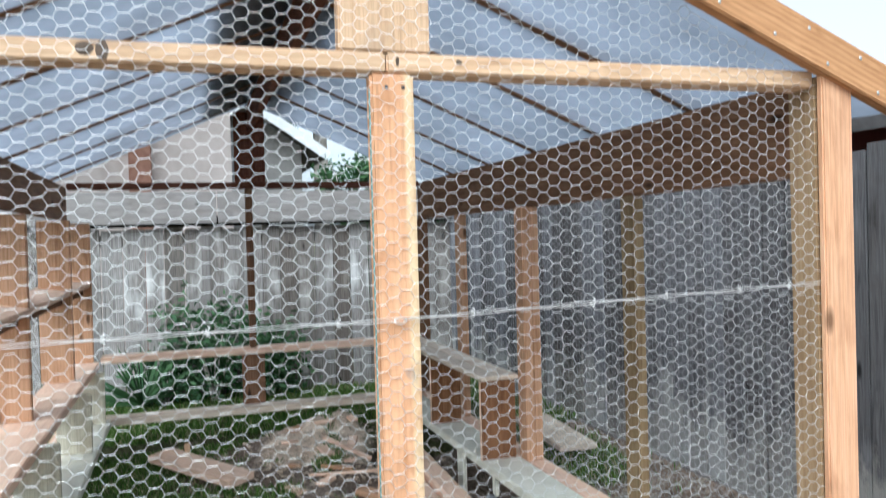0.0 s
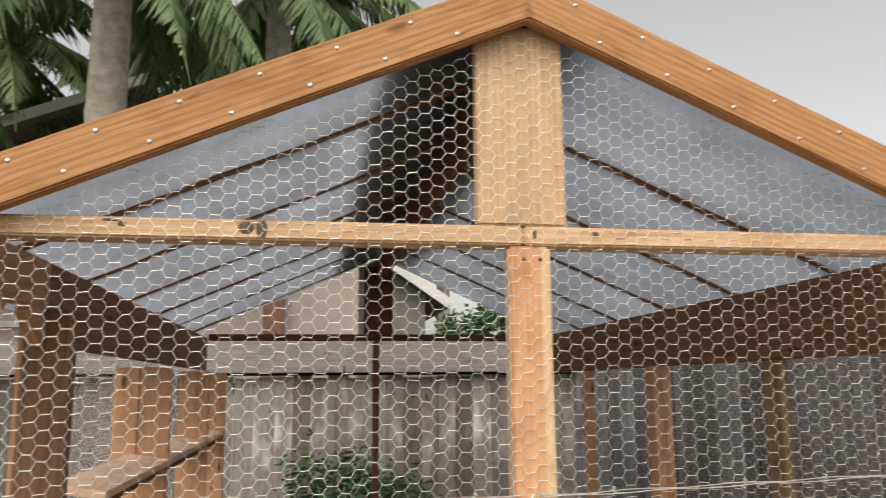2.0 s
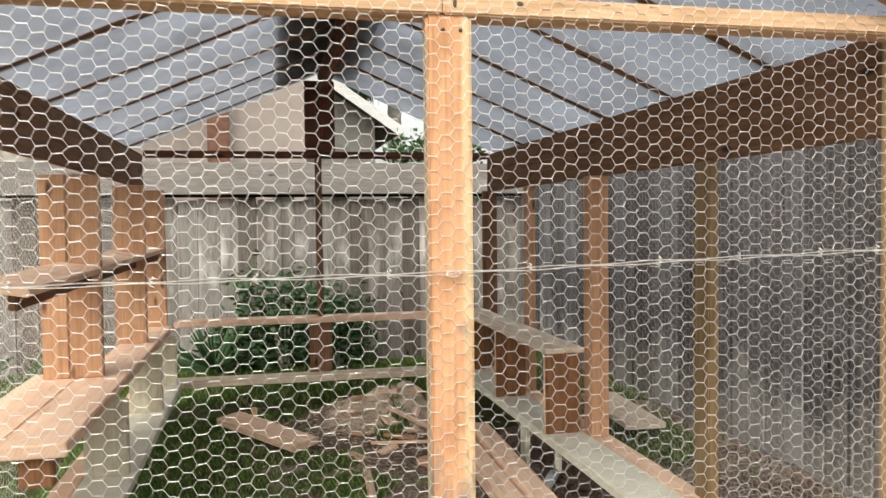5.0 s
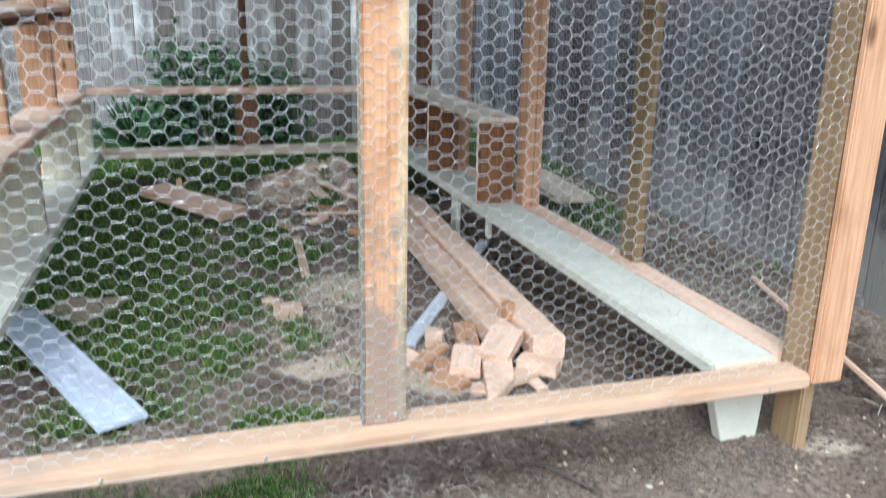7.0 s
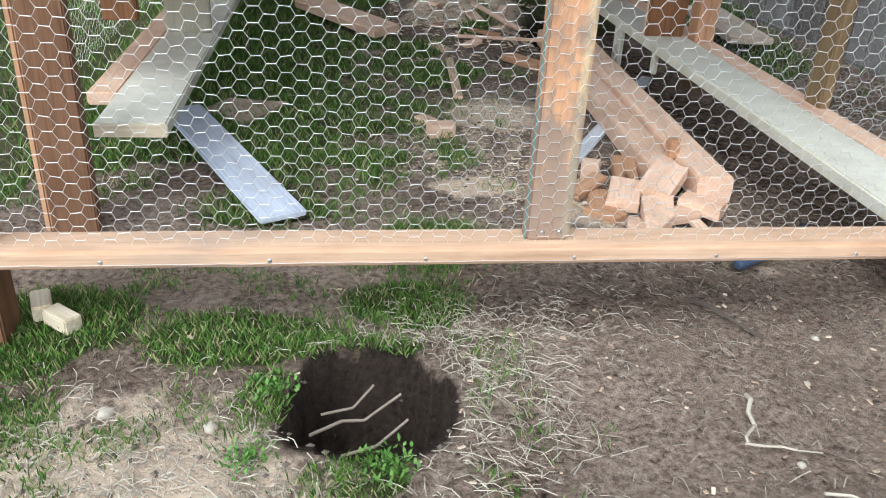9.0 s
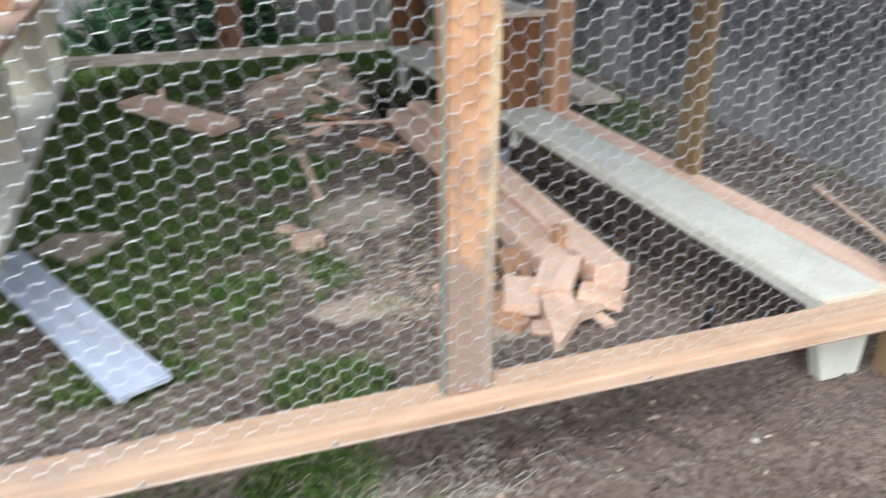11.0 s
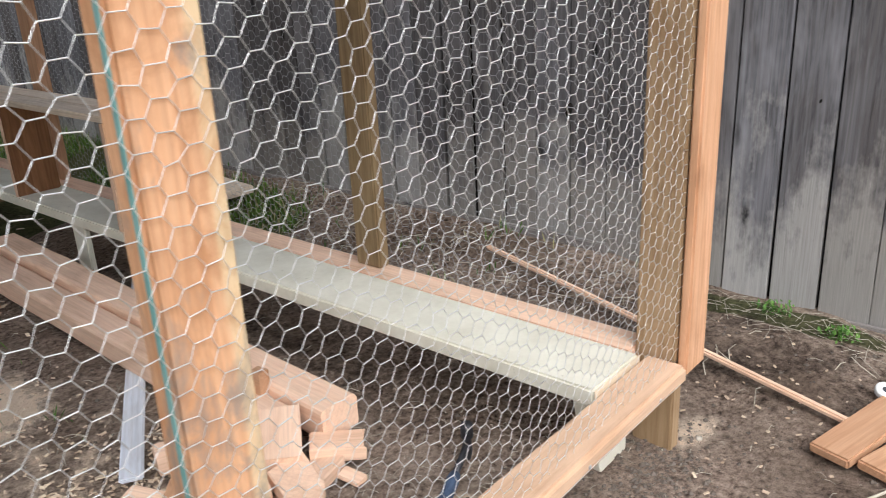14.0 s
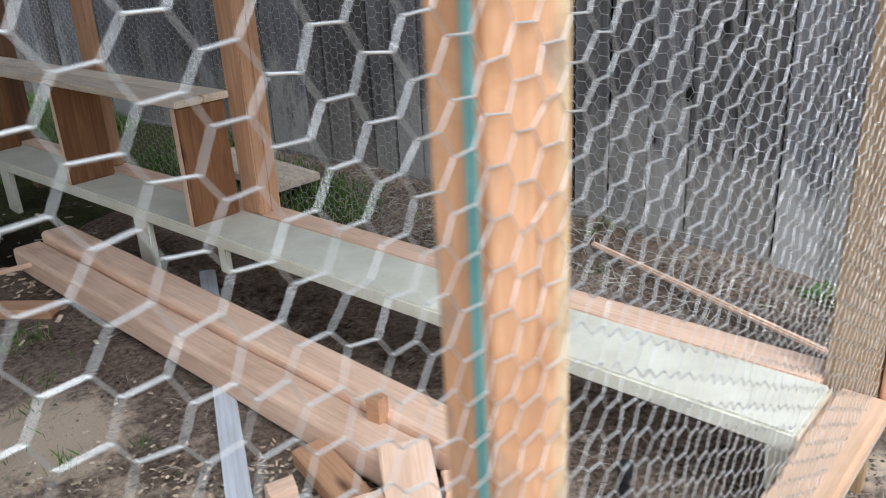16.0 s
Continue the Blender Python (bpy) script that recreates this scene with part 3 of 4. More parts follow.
# right wall
beam("side_plate", (0.999, 0.09, 0.181), (1.088, LEN, 0.219), PINKFIR, coop, "pinkish fir bottom plate")
beam("wall_post", (1.045, 0.85, 0.219), (1.083, 0.939, 1.33), GREENWOOD, coop, "greenish treated post")
beam("wall_post", (0.998, 1.69, 0.219), (1.036, 1.779, 1.33), REDFIR, coop)
beam("wall_post", (1.0375, 1.692, 0.219), (1.076, 1.781, 1.33), REDFIR, coop)
beam("wall_post", (1.036, 2.63, 0.219), (1.074, 2.72, 1.33), REDFIR, coop)
beam("wall_post", (1.0, LEN - 0.09, 0.219), (1.088, LEN - 0.05, 1.33), CEDAR, coop)
for y in (1.74, 3.38):
    beam("ground_stake", (1.04, y, -0.1), (1.085, y + 0.089, 0.181), GREENWOOD, coop)
# left wall
beam("door_post", (-1.086, 0.47, -0.1), (-0.979, 0.509, 1.44), CEDAR, coop, "brown door post")
beam("door_stop", (-1.103, 0.474, -0.1), (-1.0875, 0.513, 1.55), REDFIR, coop)
beam("side_plate", (-1.088, 0.89, 0.19), (-1.005, LEN, 0.228), PINKFIR, coop, "pinkish fir bottom plate")
for x0, x1, y in ((-1.19, -1.095, 1.85), (-1.092, -0.972, 1.85), (-1.08, -0.932, 2.75), (-1.018, -0.912, LEN - 0.09)):
    beam("wall_post", (x0, y, 0.5505), (x1, y + 0.038, 1.34), REDFIR, coop)
beam("door_head", (-1.075, 0.0905, 1.44), (-1.037, 0.469, 1.552), REDFIR, coop)
for y0, y1 in ((0.095, 0.2), (0.465, 0.36)):
    strut("corner_brace", (-1.056, y0, 1.375), (-1.056, y1, 1.452), 0.06, 0.03, REDFIR, coop, (0, 0, 1))
# rear wall
beam("rear_gable_board", (-0.1, LEN - 0.04, 1.575), (0.08, LEN - 0.002, 2.0), DARKWOOD, coop, "dark red gable board")
beam("rear_rail", (-1.03, LEN - 0.04, 1.536), (1.05, LEN + 0.04, 1.574), DARKWOOD, coop)
beam("rear_post", (-0.04, LEN - 0.03, 0.57), (-0.002, LEN + 0.05, 1.536), CEDAR, coop)
beam("rear_post", (-0.09, LEN - 0.03, 0.228), (0.045, LEN + 0.008, 0.53), CEDAR, coop)
beam("rear_sill", (-1.0, LEN - 0.14, 0.19), (0.81, LEN + 0.0, 0.228), LIDPLANK, coop)
beam("rear_shelf", (-0.88, LEN - 0.05, 0.532), (0.82, LEN + 0.09, 0.568), PINKFIR, coop, "weathered plank shelf")


# ---- wire netting ----
SEAM = 1.05


def lower_roll(x, z):
    return abs(x - 1.04) < 1.03 and 0.024 <= z < SEAM - 0.185 + 0.02 * (x - 1.04)


def upper_roll(x, z):
    return abs(x - 1.04) < 1.03 and z >= 0.0 and z + SEAM < 1.995 - SLOPE * abs(x - 1.04)


netting("wire_netting", (-1.04, -0.0012, 0.185), (1, 0, 0), (0, 0, 1), 2.1, 0.95, lower_roll, WIRE, coop, "galvanised hexagonal netting",
        bow=lambda x, z: 0.0)
edge_rng = np.random.RandomState(3)
edge_pts = [np.array((-1.03 + 0.0412 * k, -0.0286 + edge_rng.uniform(-0.0003, 0.0003), 0.1865 + edge_rng.uniform(-0.0015, 0.0015))) for k in range(50)]
mesh_part("selvage_wire", *tubes([(a, b, 0.0007) for a, b in zip(edge_pts, edge_pts[1:])]), WIRE, coop, "netting edge wire stapled along the sill")
netting("wire_netting", (-1.04, -0.0022, SEAM), (1, 0, 0), (0, 0, 1), 2.1, 1.0, upper_roll, WIRE, coop, "galvanised hexagonal netting")
netting("wire_netting", (1.093, 0.09, 0.2), (0, 1, 0), (0, 0, 1), LEN - 0.1, 1.16, lambda x, z: 0 <= x < LEN - 0.1 and 0 <= z < 1.17, THINWIRE, coop, "thin dull side netting", r1=0.0004, r2=0.0007)
netting("wire_netting", (-1.2, 0.9, 0.2), (0, 1, 0), (0, 0, 1), LEN - 0.9, 1.16, lambda x, z: 0 <= x < LEN - 0.9 and 0 <= z < 1.17, WIRE, coop, "thin dull side netting", r1=0.0004, r2=0.0007)


def tie_wire():
    def z_at(x):
        return 1.052 + 0.02 * x + 0.012 * abs(x) * (1 if x < 0 else 0.6) - 0.006
    segs, xs = [], np.linspace(-1.03, 1.02, 90)
    for k, (a, b) in enumerate(zip(xs, xs[1:])):
        for off, ph in ((0.0, 0.0), (0.004, 2.0)):
            za, zb = z_at(a) + off + 0.0015 * math.sin(a * 30 + ph), z_at(b) + off + 0.0015 * math.sin(b * 30 + ph)
            segs.append(((a, -0.0095, za), (b, -0.0095, zb), 0.0011))
    v, fc = tubes(segs, 5)
    line = mesh_part("tie_wire", v, fc, WIRE, coop, "bright galvanised tie wire")
    for x in (-0.77, -0.54, -0.363, -0.122, 0.151, 0.423, 0.6, 0.79, 0.93):
        z, loops = z_at(x), []
        pts = [(x + 0.004 * math.cos(t), -0.0105 + 0.004 * math.sin(t), z - 0.006 + 0.0013 * t) for t in np.linspace(0, 14, 26)]
        for p, q in zip(pts, pts[1:]):
            loops.append((p, q, 0.0011))
        v, fc = tubes(loops, 5)
        mesh_part("wire_knot", v, fc, WIRE, line)
    loops = []
    for t in np.linspace(0, 6.0, 14):
        loops.append(((0.012 * math.cos(t), -0.011, z_at(0) + 0.006 * math.sin(t)), (0.012 * math.cos(t + 0.45), -0.013, z_at(0) + 0.006 * math.sin(t + 0.45)), 0.0016))
    v, fc = tubes(loops, 5)
    mesh_part("wire_knot", v, fc, WIRE, line)
    return line


tie_wire()
for x in (-0.83, -0.53, -0.24, 0.05, 0.34, 0.64, 0.9):
    bm = bmesh.new()
    bmesh.ops.create_uvsphere(bm, u_segments=8, v_segments=5, radius=0.0045)
    part("nail_head", bm, STEEL, coop, "", Matrix.Translation((x, -0.0285, 0.192)) @ Matrix.Diagonal((1, 0.4, 1, 1)), True)


# ---- benches, boxes ----
def leg_panel(parent, x0, x1, y, z1, mat, taper=0.062, thick=0.038):
    """A bench leg: an upright board that narrows to its foot."""
    bm = bmesh.new()
    xm = (x0 + x1) / 2
    pts = [(x0, z1), (x1, z1), (x1 - taper * 0.2, -0.03), (x0 + taper, -0.03)]
    fr = [bm.verts.new((px - xm, -thick / 2, pz)) for px, pz in pts]
    bk = [bm.verts.new((px - xm, thick / 2, pz)) for px, pz in pts]
    bm.faces.new(fr[::-1])
    bm.faces.new(bk)
    for i in range(4):
        bm.faces.new((fr[i], fr[(i + 1) % 4], bk[(i + 1) % 4], bk[i]))
    bmesh.ops.bevel(bm, geom=bm.edges[:], offset=0.003, segments=1, affect="EDGES")
    bmesh.ops.recalc_face_normals(bm, faces=bm.faces[:])
    part("leg", bm, mat, parent, "", Matrix.Translation((xm, y, 0)))


for sx, y0 in ((1, 0.066), (-1, 0.62)):
    bench = thing("bench", (sx * 0.905, y0, 0), "long plank bench in chalky white paint on tapered legs", "bench", "painted benches")
    x0, x1 = (0.813, 0.996) if sx > 0 else (-1.003, -0.825)
    zb = 0.184 if sx > 0 else 0.194
    beam("seat_plank", (x0, y0, zb), (x1, LEN - 0.145, zb + 0.038), WHITE, bench, bevel=0.005)
    if sx > 0:
        leg_panel(bench, x0 + 0.004, x1 - 0.012, y0 + 0.03, zb, WHITE)
    for y in ((2.06, 3.1) if sx > 0 else (2.9,)):
        xl = x0 + 0.012 if sx > 0 else x0 + 0.004
        beam("leg", (xl, y, -0.04), (xl + 0.02, y + 0.089, zb), WHITE, bench)
    if sx > 0:
        beam("cleat", (x0 + 0.012, 1.64, 0.1), (x0 + 0.03, 1.68, zb), WHITE, bench)
    beam("raw_end", (x0 + 0.002, y0 - 0.0025, zb + 0.002), (x1 - 0.002, y0 - 0.0005, zb + 0.036), CREAMFIR, bench, "bare sawn plank end", bevel=0)

nest = thing("nest_box", (0.905, 2.5, 0.222), "open nest box of stained brown boards under a weathered plank lid", "nest box")
beam("lid_board", (0.812, 1.752, 0.571), (0.902, 3.44, 0.592), LIDPLANK, nest, "weathered plank with overhead light put into its pale colour")
beam("lid_board", (0.904, 1.755, 0.571), (0.992, 3.44, 0.592), LIDPLANK, nest, "weathered plank with overhead light put into its pale colour")
for y in (1.765, 2.52, 3.3):
    beam("divider", (0.816, y, 0.222), (0.978, y + 0.02, 0.57), DARKBROWN, nest, "dark stained divider")
    beam("divider_edge", (0.813, y - 0.0005, 0.222), (0.8155, y + 0.0205, 0.569), PINKFIR, nest)

perch = thing("nest_shelf", (-0.97, 2.2, 0.23), "wide two-board fir shelf over pale divider boards", "shelf")
beam("shelf_board", (-1.068, 0.86, 0.512), (-0.885, LEN - 0.06, 0.55), PINKFIR, perch)
beam("shelf_board", (-1.252, 0.89, 0.512), (-1.07, 1.98, 0.55), PINKFIR, perch)
for y in (1.6, 2.6, 3.25):
    beam("divider", (-1.0, y, 0.232), (-0.845, y + 0.03, 0.511), PALEBOARD, perch, "pale primed divider board")
beam("bearer", (-1.02, 0.9, 0.42), (-0.93, 0.94, 0.511), DARKBROWN, perch)

roost = thing("roost_plank", (-1.05, 2.2, 1.0), "long thin fir roosting plank fixed between the posts", "roost")
strut("plank", (-1.07, 0.95, 0.968), (-0.995, LEN - 0.05, 1.004), 0.16, 0.024, PINKFIR, roost, (1, 0, -0.16))
strut("ledger", (-1.05, 1.0, 0.928), (-0.965, LEN - 0.1, 0.962), 0.025, 0.05, CEDAR, roost, (1, 0, 0))


# ---- loose timber and scraps ----
def timber(name, a, b, w, t, mat, label, category, group="", side=None, yaw_side=(1, 0, 0), wob=0.0):
    at = (Vector(a) + Vector(b)) / 2
    root = thing(name, at, label, category, group)
    strut("board", a, b, w, t, mat, root, yaw_side, wob=wob)
    return root


def worn_timber(name, a, b, w, t, mat, label, category, group="", seed=0, steps=26, worn=0.012, rough=0.0016, parent=None):
    """A sawn timber with worn arrises and slightly ragged ends."""
    a, b = Vector(a), Vector(b)
    rng = random.Random(seed)
    root = parent or thing(name, (a + b) / 2, label, category, group)
    z = (b - a).normalized()
    x = Vector((z.y, -z.x, 0)).normalized()
    y = z.cross(x)
    m = Matrix((x, y, z)).transposed().to_4x4()
    m.translation = (a + b) / 2
    ln, bm, rings_ = (b - a).length, bmesh.new(), []
    hw, ht = w / 2, t / 2
    c = min(worn, 0.3 * min(w, t))
    prof = [(-hw + c, -ht), (hw - c, -ht), (hw - 0.3 * c, -ht + 0.3 * c), (hw, -ht + c), (hw, ht - c), (hw - 0.3 * c, ht - 0.3 * c), (hw - c, ht), (-hw + c, ht), (-hw + 0.3 * c, ht - 0.3 * c), (-hw, ht - c), (-hw, -ht + c), (-hw + 0.3 * c, -ht + 0.3 * c)]
    for k in range(steps + 1):
        q = -ln / 2 + ln * k / steps
        ring = []
        for i, (px, py) in enumerate(prof):
            e = rng.uniform(-0.004, 0.004) if k in (0, steps) else 0.0
            sway = noise.noise((q * 5 + seed, i * 0.7, seed))
            ring.append(bm.verts.new((px + rough * sway, py + rough * noise.noise((q * 7, i * 0.9, seed + 4)), q + e)))
        rings_.append(ring)
    for r0, r1 in zip(rings_, rings_[1:]):
        for i in range(len(prof)):
            j = (i + 1) % len(prof)
            bm.faces.new((r0[i], r0[j], r1[j], r1[i]))
    bm.faces.new(rings_[0][::-1])
    bm.faces.new(rings_[-1])
    part("board", bm, mat, root, "", m)
    return root


G = "stacked timbers"
worn_timber("timber_beam", (0.632, 0.585, 0.066), (0.706, 2.47, 0.07), 0.1, 0.082, PINKFIR, "thick pinkish fir timber with worn edges on the stack", "timber", G, 1)
worn_timber("timber_beam", (0.536, 0.69, 0.05), (0.6, 2.46, 0.05), 0.094, 0.076, PINKFIR, "thick pinkish fir timber with worn edges on the stack", "timber", G, 2)
worn_timber("timber_beam", (0.655, 0.62, 0.012), (0.72, 2.3, 0.012), 0.08, 0.024, REDFIR, "reddish fir board under the stack", "timber", G, 3)

S = "sawn offcuts"
SCRAPS = [  # x, y, z, yaw, length, width, thickness, pitch
    (0.492, 0.625, 0.074, -40, 0.15, 0.098, 0.036, 14), (0.385, 0.615, 0.04, -22, 0.135, 0.088, 0.038, 6), (0.445, 0.79, 0.03, -14, 0.19, 0.07, 0.036, 2),
    (0.585, 0.548, 0.035, 49, 0.115, 0.07, 0.034, 4), (0.5, 0.52, 0.02, -75, 0.12, 0.06, 0.03, 0), (0.33, 0.62, 0.016, -15, 0.15, 0.085, 0.02, -3),
    (0.345, 0.81, 0.035, 70, 0.05, 0.04, 0.06, 0), (0.25, 0.72, 0.018, 25, 0.12, 0.06, 0.02, 4), (0.579, 0.79, 0.115, 5, 0.03, 0.03, 0.06, 0),
    (-0.06, 1.19, 0.024, -80, 0.085, 0.055, 0.045, 0), (-0.1, 1.33, 0.012, 50, 0.06, 0.05, 0.015, 5), (0.31, 0.54, 0.018, 40, 0.1, 0.06, 0.02, 0),
    (0.55, 0.47, 0.012, 10, 0.05, 0.035, 0.012, 8), (0.4, 0.47, 0.014, 65, 0.09, 0.05, 0.016, 4), (0.3, 0.7, 0.03, -50, 0.14, 0.05, 0.018, 9),
    (0.28, 2.72, 0.09, 15, 0.11, 0.06, 0.016, 10), (0.12, 2.95, 0.1, -35, 0.1, 0.055, 0.016, -8), (0.3, 2.5, 0.05, 70, 0.16, 0.04, 0.016, 5),
    (0.22, 2.38, 0.03, -60, 0.1, 0.05, 0.018, 12), (0.38, 2.6, 0.06, 30, 0.08, 0.045, 0.018, -14), (0.1, 2.62, 0.04, 80, 0.07, 0.04, 0.016, 8), (0.46, 2.9, 0.08, -20, 0.1, 0.05, 0.016, 18),
    (0.34, 3.12, 0.16, 55, 0.13, 0.07, 0.018, -10), (0.16, 3.15, 0.1, -70, 0.1, 0.06, 0.016, 12), (0.5, 3.15, 0.12, 15, 0.1, 0.05, 0.016, 8), (0.06, 2.3, 0.025, 35, 0.1, 0.05, 0.018, 6), (0.415, 2.11, 0.022, 40, 0.2, 0.07, 0.03, 2),
]
for k, (x, y, z, yaw, le, w, t, pitch) in enumerate(SCRAPS):
    root = thing("wood_offcut", (x, y, z - t / 2), "short sawn offcut of pinkish fir on the soil", "offcut", S)
    d = Matrix.Rotation(radians(yaw), 3, "Z") @ Matrix.Rotation(radians(pitch), 3, "X") @ Vector((0, le / 2, 0))
    c = Vector((x, y, max(z, ground_z(x, y) + t / 2) if y > 2.2 else z))
    worn_timber("", c - d, c + d, w, t, (PINKFIR, PINKFIR, REDFIR)[k % 3], "", "", "", k + 20, 4, 0.004, 0.003, root)
wedge = thing("wood_offcut", (0.425, 0.47, 0.01), "mitred fir offcut with a pointed end on the soil", "offcut", S)
bm = bmesh.new()
lo_ = [bm.verts.new((px, py, 0.0)) for px, py in ((0.37, 0.385), (0.392, 0.39), (0.475, 0.465), (0.51, 0.575), (0.42, 0.575))]
up_ = bmesh.ops.extrude_face_region(bm, geom=[bm.faces.new(lo_)])
bmesh.ops.translate(bm, vec=(0, 0, 0.036), verts=[e for e in up_["geom"] if isinstance(e, bmesh.types.BMVert)])
bmesh.ops.recalc_face_normals(bm, faces=bm.faces[:])
bmesh.ops.bevel(bm, geom=bm.edges[:], offset=0.003, segments=1, affect="EDGES")
bmesh.ops.translate(bm, vec=(-0.43, -0.48, 0), verts=bm.verts[:])
part("block", bm, PINKFIR, wedge, "", Matrix.Translation((0.43, 0.48, 0.012)) @ pose(0, 0, 0, 7, -4, 0))
for x, y, yaw in ((-1.0, 0.11, 20), (-0.945, 0.055, 50)):
    root = thing("wood_offcut", (x, y, 0), "pale sawn offcut lying on turf", "offcut", S)
    part("block", box_bm(0.038, 0.034, 0.075, 0.003), CREAMFIR, root, "", Matrix.Translation((x, y, 0.022)) @ pose(0, 0, 0, 0, 0, yaw) @ TURN_OF[1])

timber("painted_plank", (-0.915, 1.30, 0.05), (-0.54, 0.50, 0.03), 0.125, 0.019, PLANKGREY, "blue-grey painted plank lying on the turf", "plank", yaw_side=(1, 0.45, 0))
timber("painted_strip", (0.91, 1.90, 0.016), (0.265, 0.83, 0.014), 0.05, 0.012, PALEBLUE, "narrow pale blue painted strip under the timbers", "plank")
timber("loose_plank", (-0.56, 3.06, 0.075), (-0.17, 2.46, 0.06), 0.15, 0.038, PINKFIR, "pale fir plank lying on dug soil", "plank", yaw_side=(1, 0.62, 0.12))
timber("wood_peg", (-0.42, 2.98, 0.06), (-0.42, 2.99, 0.14), 0.03, 0.02, FIR, "short pale peg against the plank", "offcut")
timber("thin_stick", (0.09, 2.16, 0.014), (0.053, 1.58, 0.014), 0.035, 0.015, PINKFIR, "thin sawn stick on the ground", "stick")
timber("thin_stick", (0.15, 2.45, 0.05), (0.62, 2.3, 0.07), 0.02, 0.015, PINKFIR, "thin sawn stick on the ground", "stick")
timber("thin_stick", (0.5, 2.62, 0.05), (0.3, 2.9, 0.12), 0.03, 0.015, PINKFIR, "thin sawn stick on the ground", "stick")
timber("long_lath", (1.57, 0.89, 0.115), (1.285, -0.29, 0.035), 0.018, 0.014, PINKFIR, "long thin pink lath on the soil by the fence", "lath")
timber("outside_plank", (1.45, 2.68, 0.165), (1.425, 2.04, 0.15), 0.2, 0.03, LIDPLANK, "weathered plank lying beside the run", "plank")
timber("fir_board", (1.148, -0.274, 0.03), (1.40, -0.348, 0.045), 0.085, 0.022, REDFIR, "orange fir board end on the soil", "plank", yaw_side=(0.6, 1, 0))
timber("fir_board", (1.14, -0.365, 0.03), (1.36, -0.44, 0.03), 0.085, 0.022, REDFIR, "orange fir board end on the soil", "plank", yaw_side=(0.6, 1, 0))

scrap = thing("plywood_scrap", (-0.72, 1.37, 0), "irregular scrap of dirty plywood on turf", "scrap")
bm = bmesh.new()
ring = [(-0.14, 0.01), (-0.06, 0.11), (0.05, 0.07), (0.14, 0.05), (0.06, -0.08), (0.0, -0.13), (-0.05, -0.06)]
low = [bm.verts.new((x, y, 0)) for x, y in ring]
face = bm.faces.new(low)
ext = bmesh.ops.extrude_face_region(bm, geom=[face])
bmesh.ops.translate(bm, vec=(0, 0, 0.012), verts=[e for e in ext["geom"] if isinstance(e, bmesh.types.BMVert)])
bmesh.ops.recalc_face_normals(bm, faces=bm.faces[:])
part("sheet", bm, OLDPLANK, scrap, "", Matrix.Translation((-0.72, 1.37, 0.02)) @ pose(0, 0, 0, 3, -3, 0))


def revolve(profile, sides=16):
    """A turned shape round z from (radius, height) rows."""
    bm = bmesh.new()
    rings = [[bm.verts.new((r * math.cos(2 * math.pi * k / sides), r * math.sin(2 * math.pi * k / sides), z)) for k in range(sides)] for r, z in profile]
    for a, b in zip(rings, rings[1:]):
        for k in range(sides):
            bm.faces.new((a[k], a[(k + 1) % sides], b[(k + 1) % sides], b[k]))
    bm.faces.new(rings[0][::-1])
    bm.faces.new(rings[-1])
    return bm


tool = thing("hammer", (0.66, 0.3, 0), "claw hammer with a blue rubber grip lying on soil", "hammer")
lie = look((0.545, 0.235, 0.024), (0.74, 0.325, 0.03))
part("grip", revolve([(0.011, 0), (0.015, 0.005), (0.0165, 0.03), (0.013, 0.07), (0.014, 0.11), (0.011, 0.13)], 12), BLUE, tool, "blue rubber grip", lie @ pose(0, 0, 0, 180, 0, 0), True)
part("shaft", revolve([(0.008, 0.13), (0.0075, 0.2), (0.009, 0.23)], 10), DARKSTEEL, tool, "", lie @ pose(0, 0, 0, 180, 0, 0), True)
part("head", revolve([(0.013, -0.05), (0.014, -0.045), (0.014, -0.02), (0.009, -0.012), (0.011, 0.012), (0.008, 0.03), (0.003, 0.06)], 10), DARKSTEEL, tool, "", lie @ pose(0, 0, -0.235, 90, 0, 0), True)

disc = thing("tape_roll", (1.445, -0.305, 0.03), "white roll of tape with a dark hub on the soil", "tape roll")
part("roll", revolve([(0.012, 0), (0.021, 0), (0.022, 0.002), (0.022, 0.011), (0.021, 0.013), (0.012, 0.013)], 20), WHITEPAINT, disc, "", Matrix.Translation((1.445, -0.305, 0.042)) @ pose(0, 0, 0, 20, -20, 0), True)
part("hub", revolve([(0.0115, 0.002), (0.0118, 0.002), (0.0118, 0.012), (0.006, 0.0135)], 16), DARKSTEEL, disc, "dark hub", Matrix.Translation((1.445, -0.305, 0.042)) @ pose(0, 0, 0, 20, -20, 0), True)


# ---- fences ----
def fence(name, label, origin, along, n, pitch, height, mat, lean_seed, wobble=0.09, gaps=()):
    """A run of upright boards of their own widths with rails behind."""
    rng = random.Random(lean_seed)
    root = thing(name, origin, label, "fence", kind="structure")
    o, ax = Vector(origin), Vector(along)
    back = Vector((ax.y, -ax.x, 0))
    at = 0.0
    for k in range(n):
        w = pitch * rng.uniform(1 - wobble, 1 + wobble)
        h = height + rng.uniform(-0.015, 0.015)
        c = o + ax * (at + w / 2) + back * rng.uniform(-0.004, 0.004)
        m = Matrix.Translation(c + Vector((0, 0, h / 2))) @ Matrix.Rotation(math.atan2(ax.y, ax.x), 4, "Z") @ pose(0, 0, 0, 0, rng.uniform(-0.35, 0.35), 0)
        gap = 0.02 if k in gaps else rng.choice((0.003, 0.004, 0.005, 0.007, 0.013))
        part("fence_board", box_bm(w - gap, 0.019, h, 0.002), mat, root, "", m)
        at += w
    return root, at


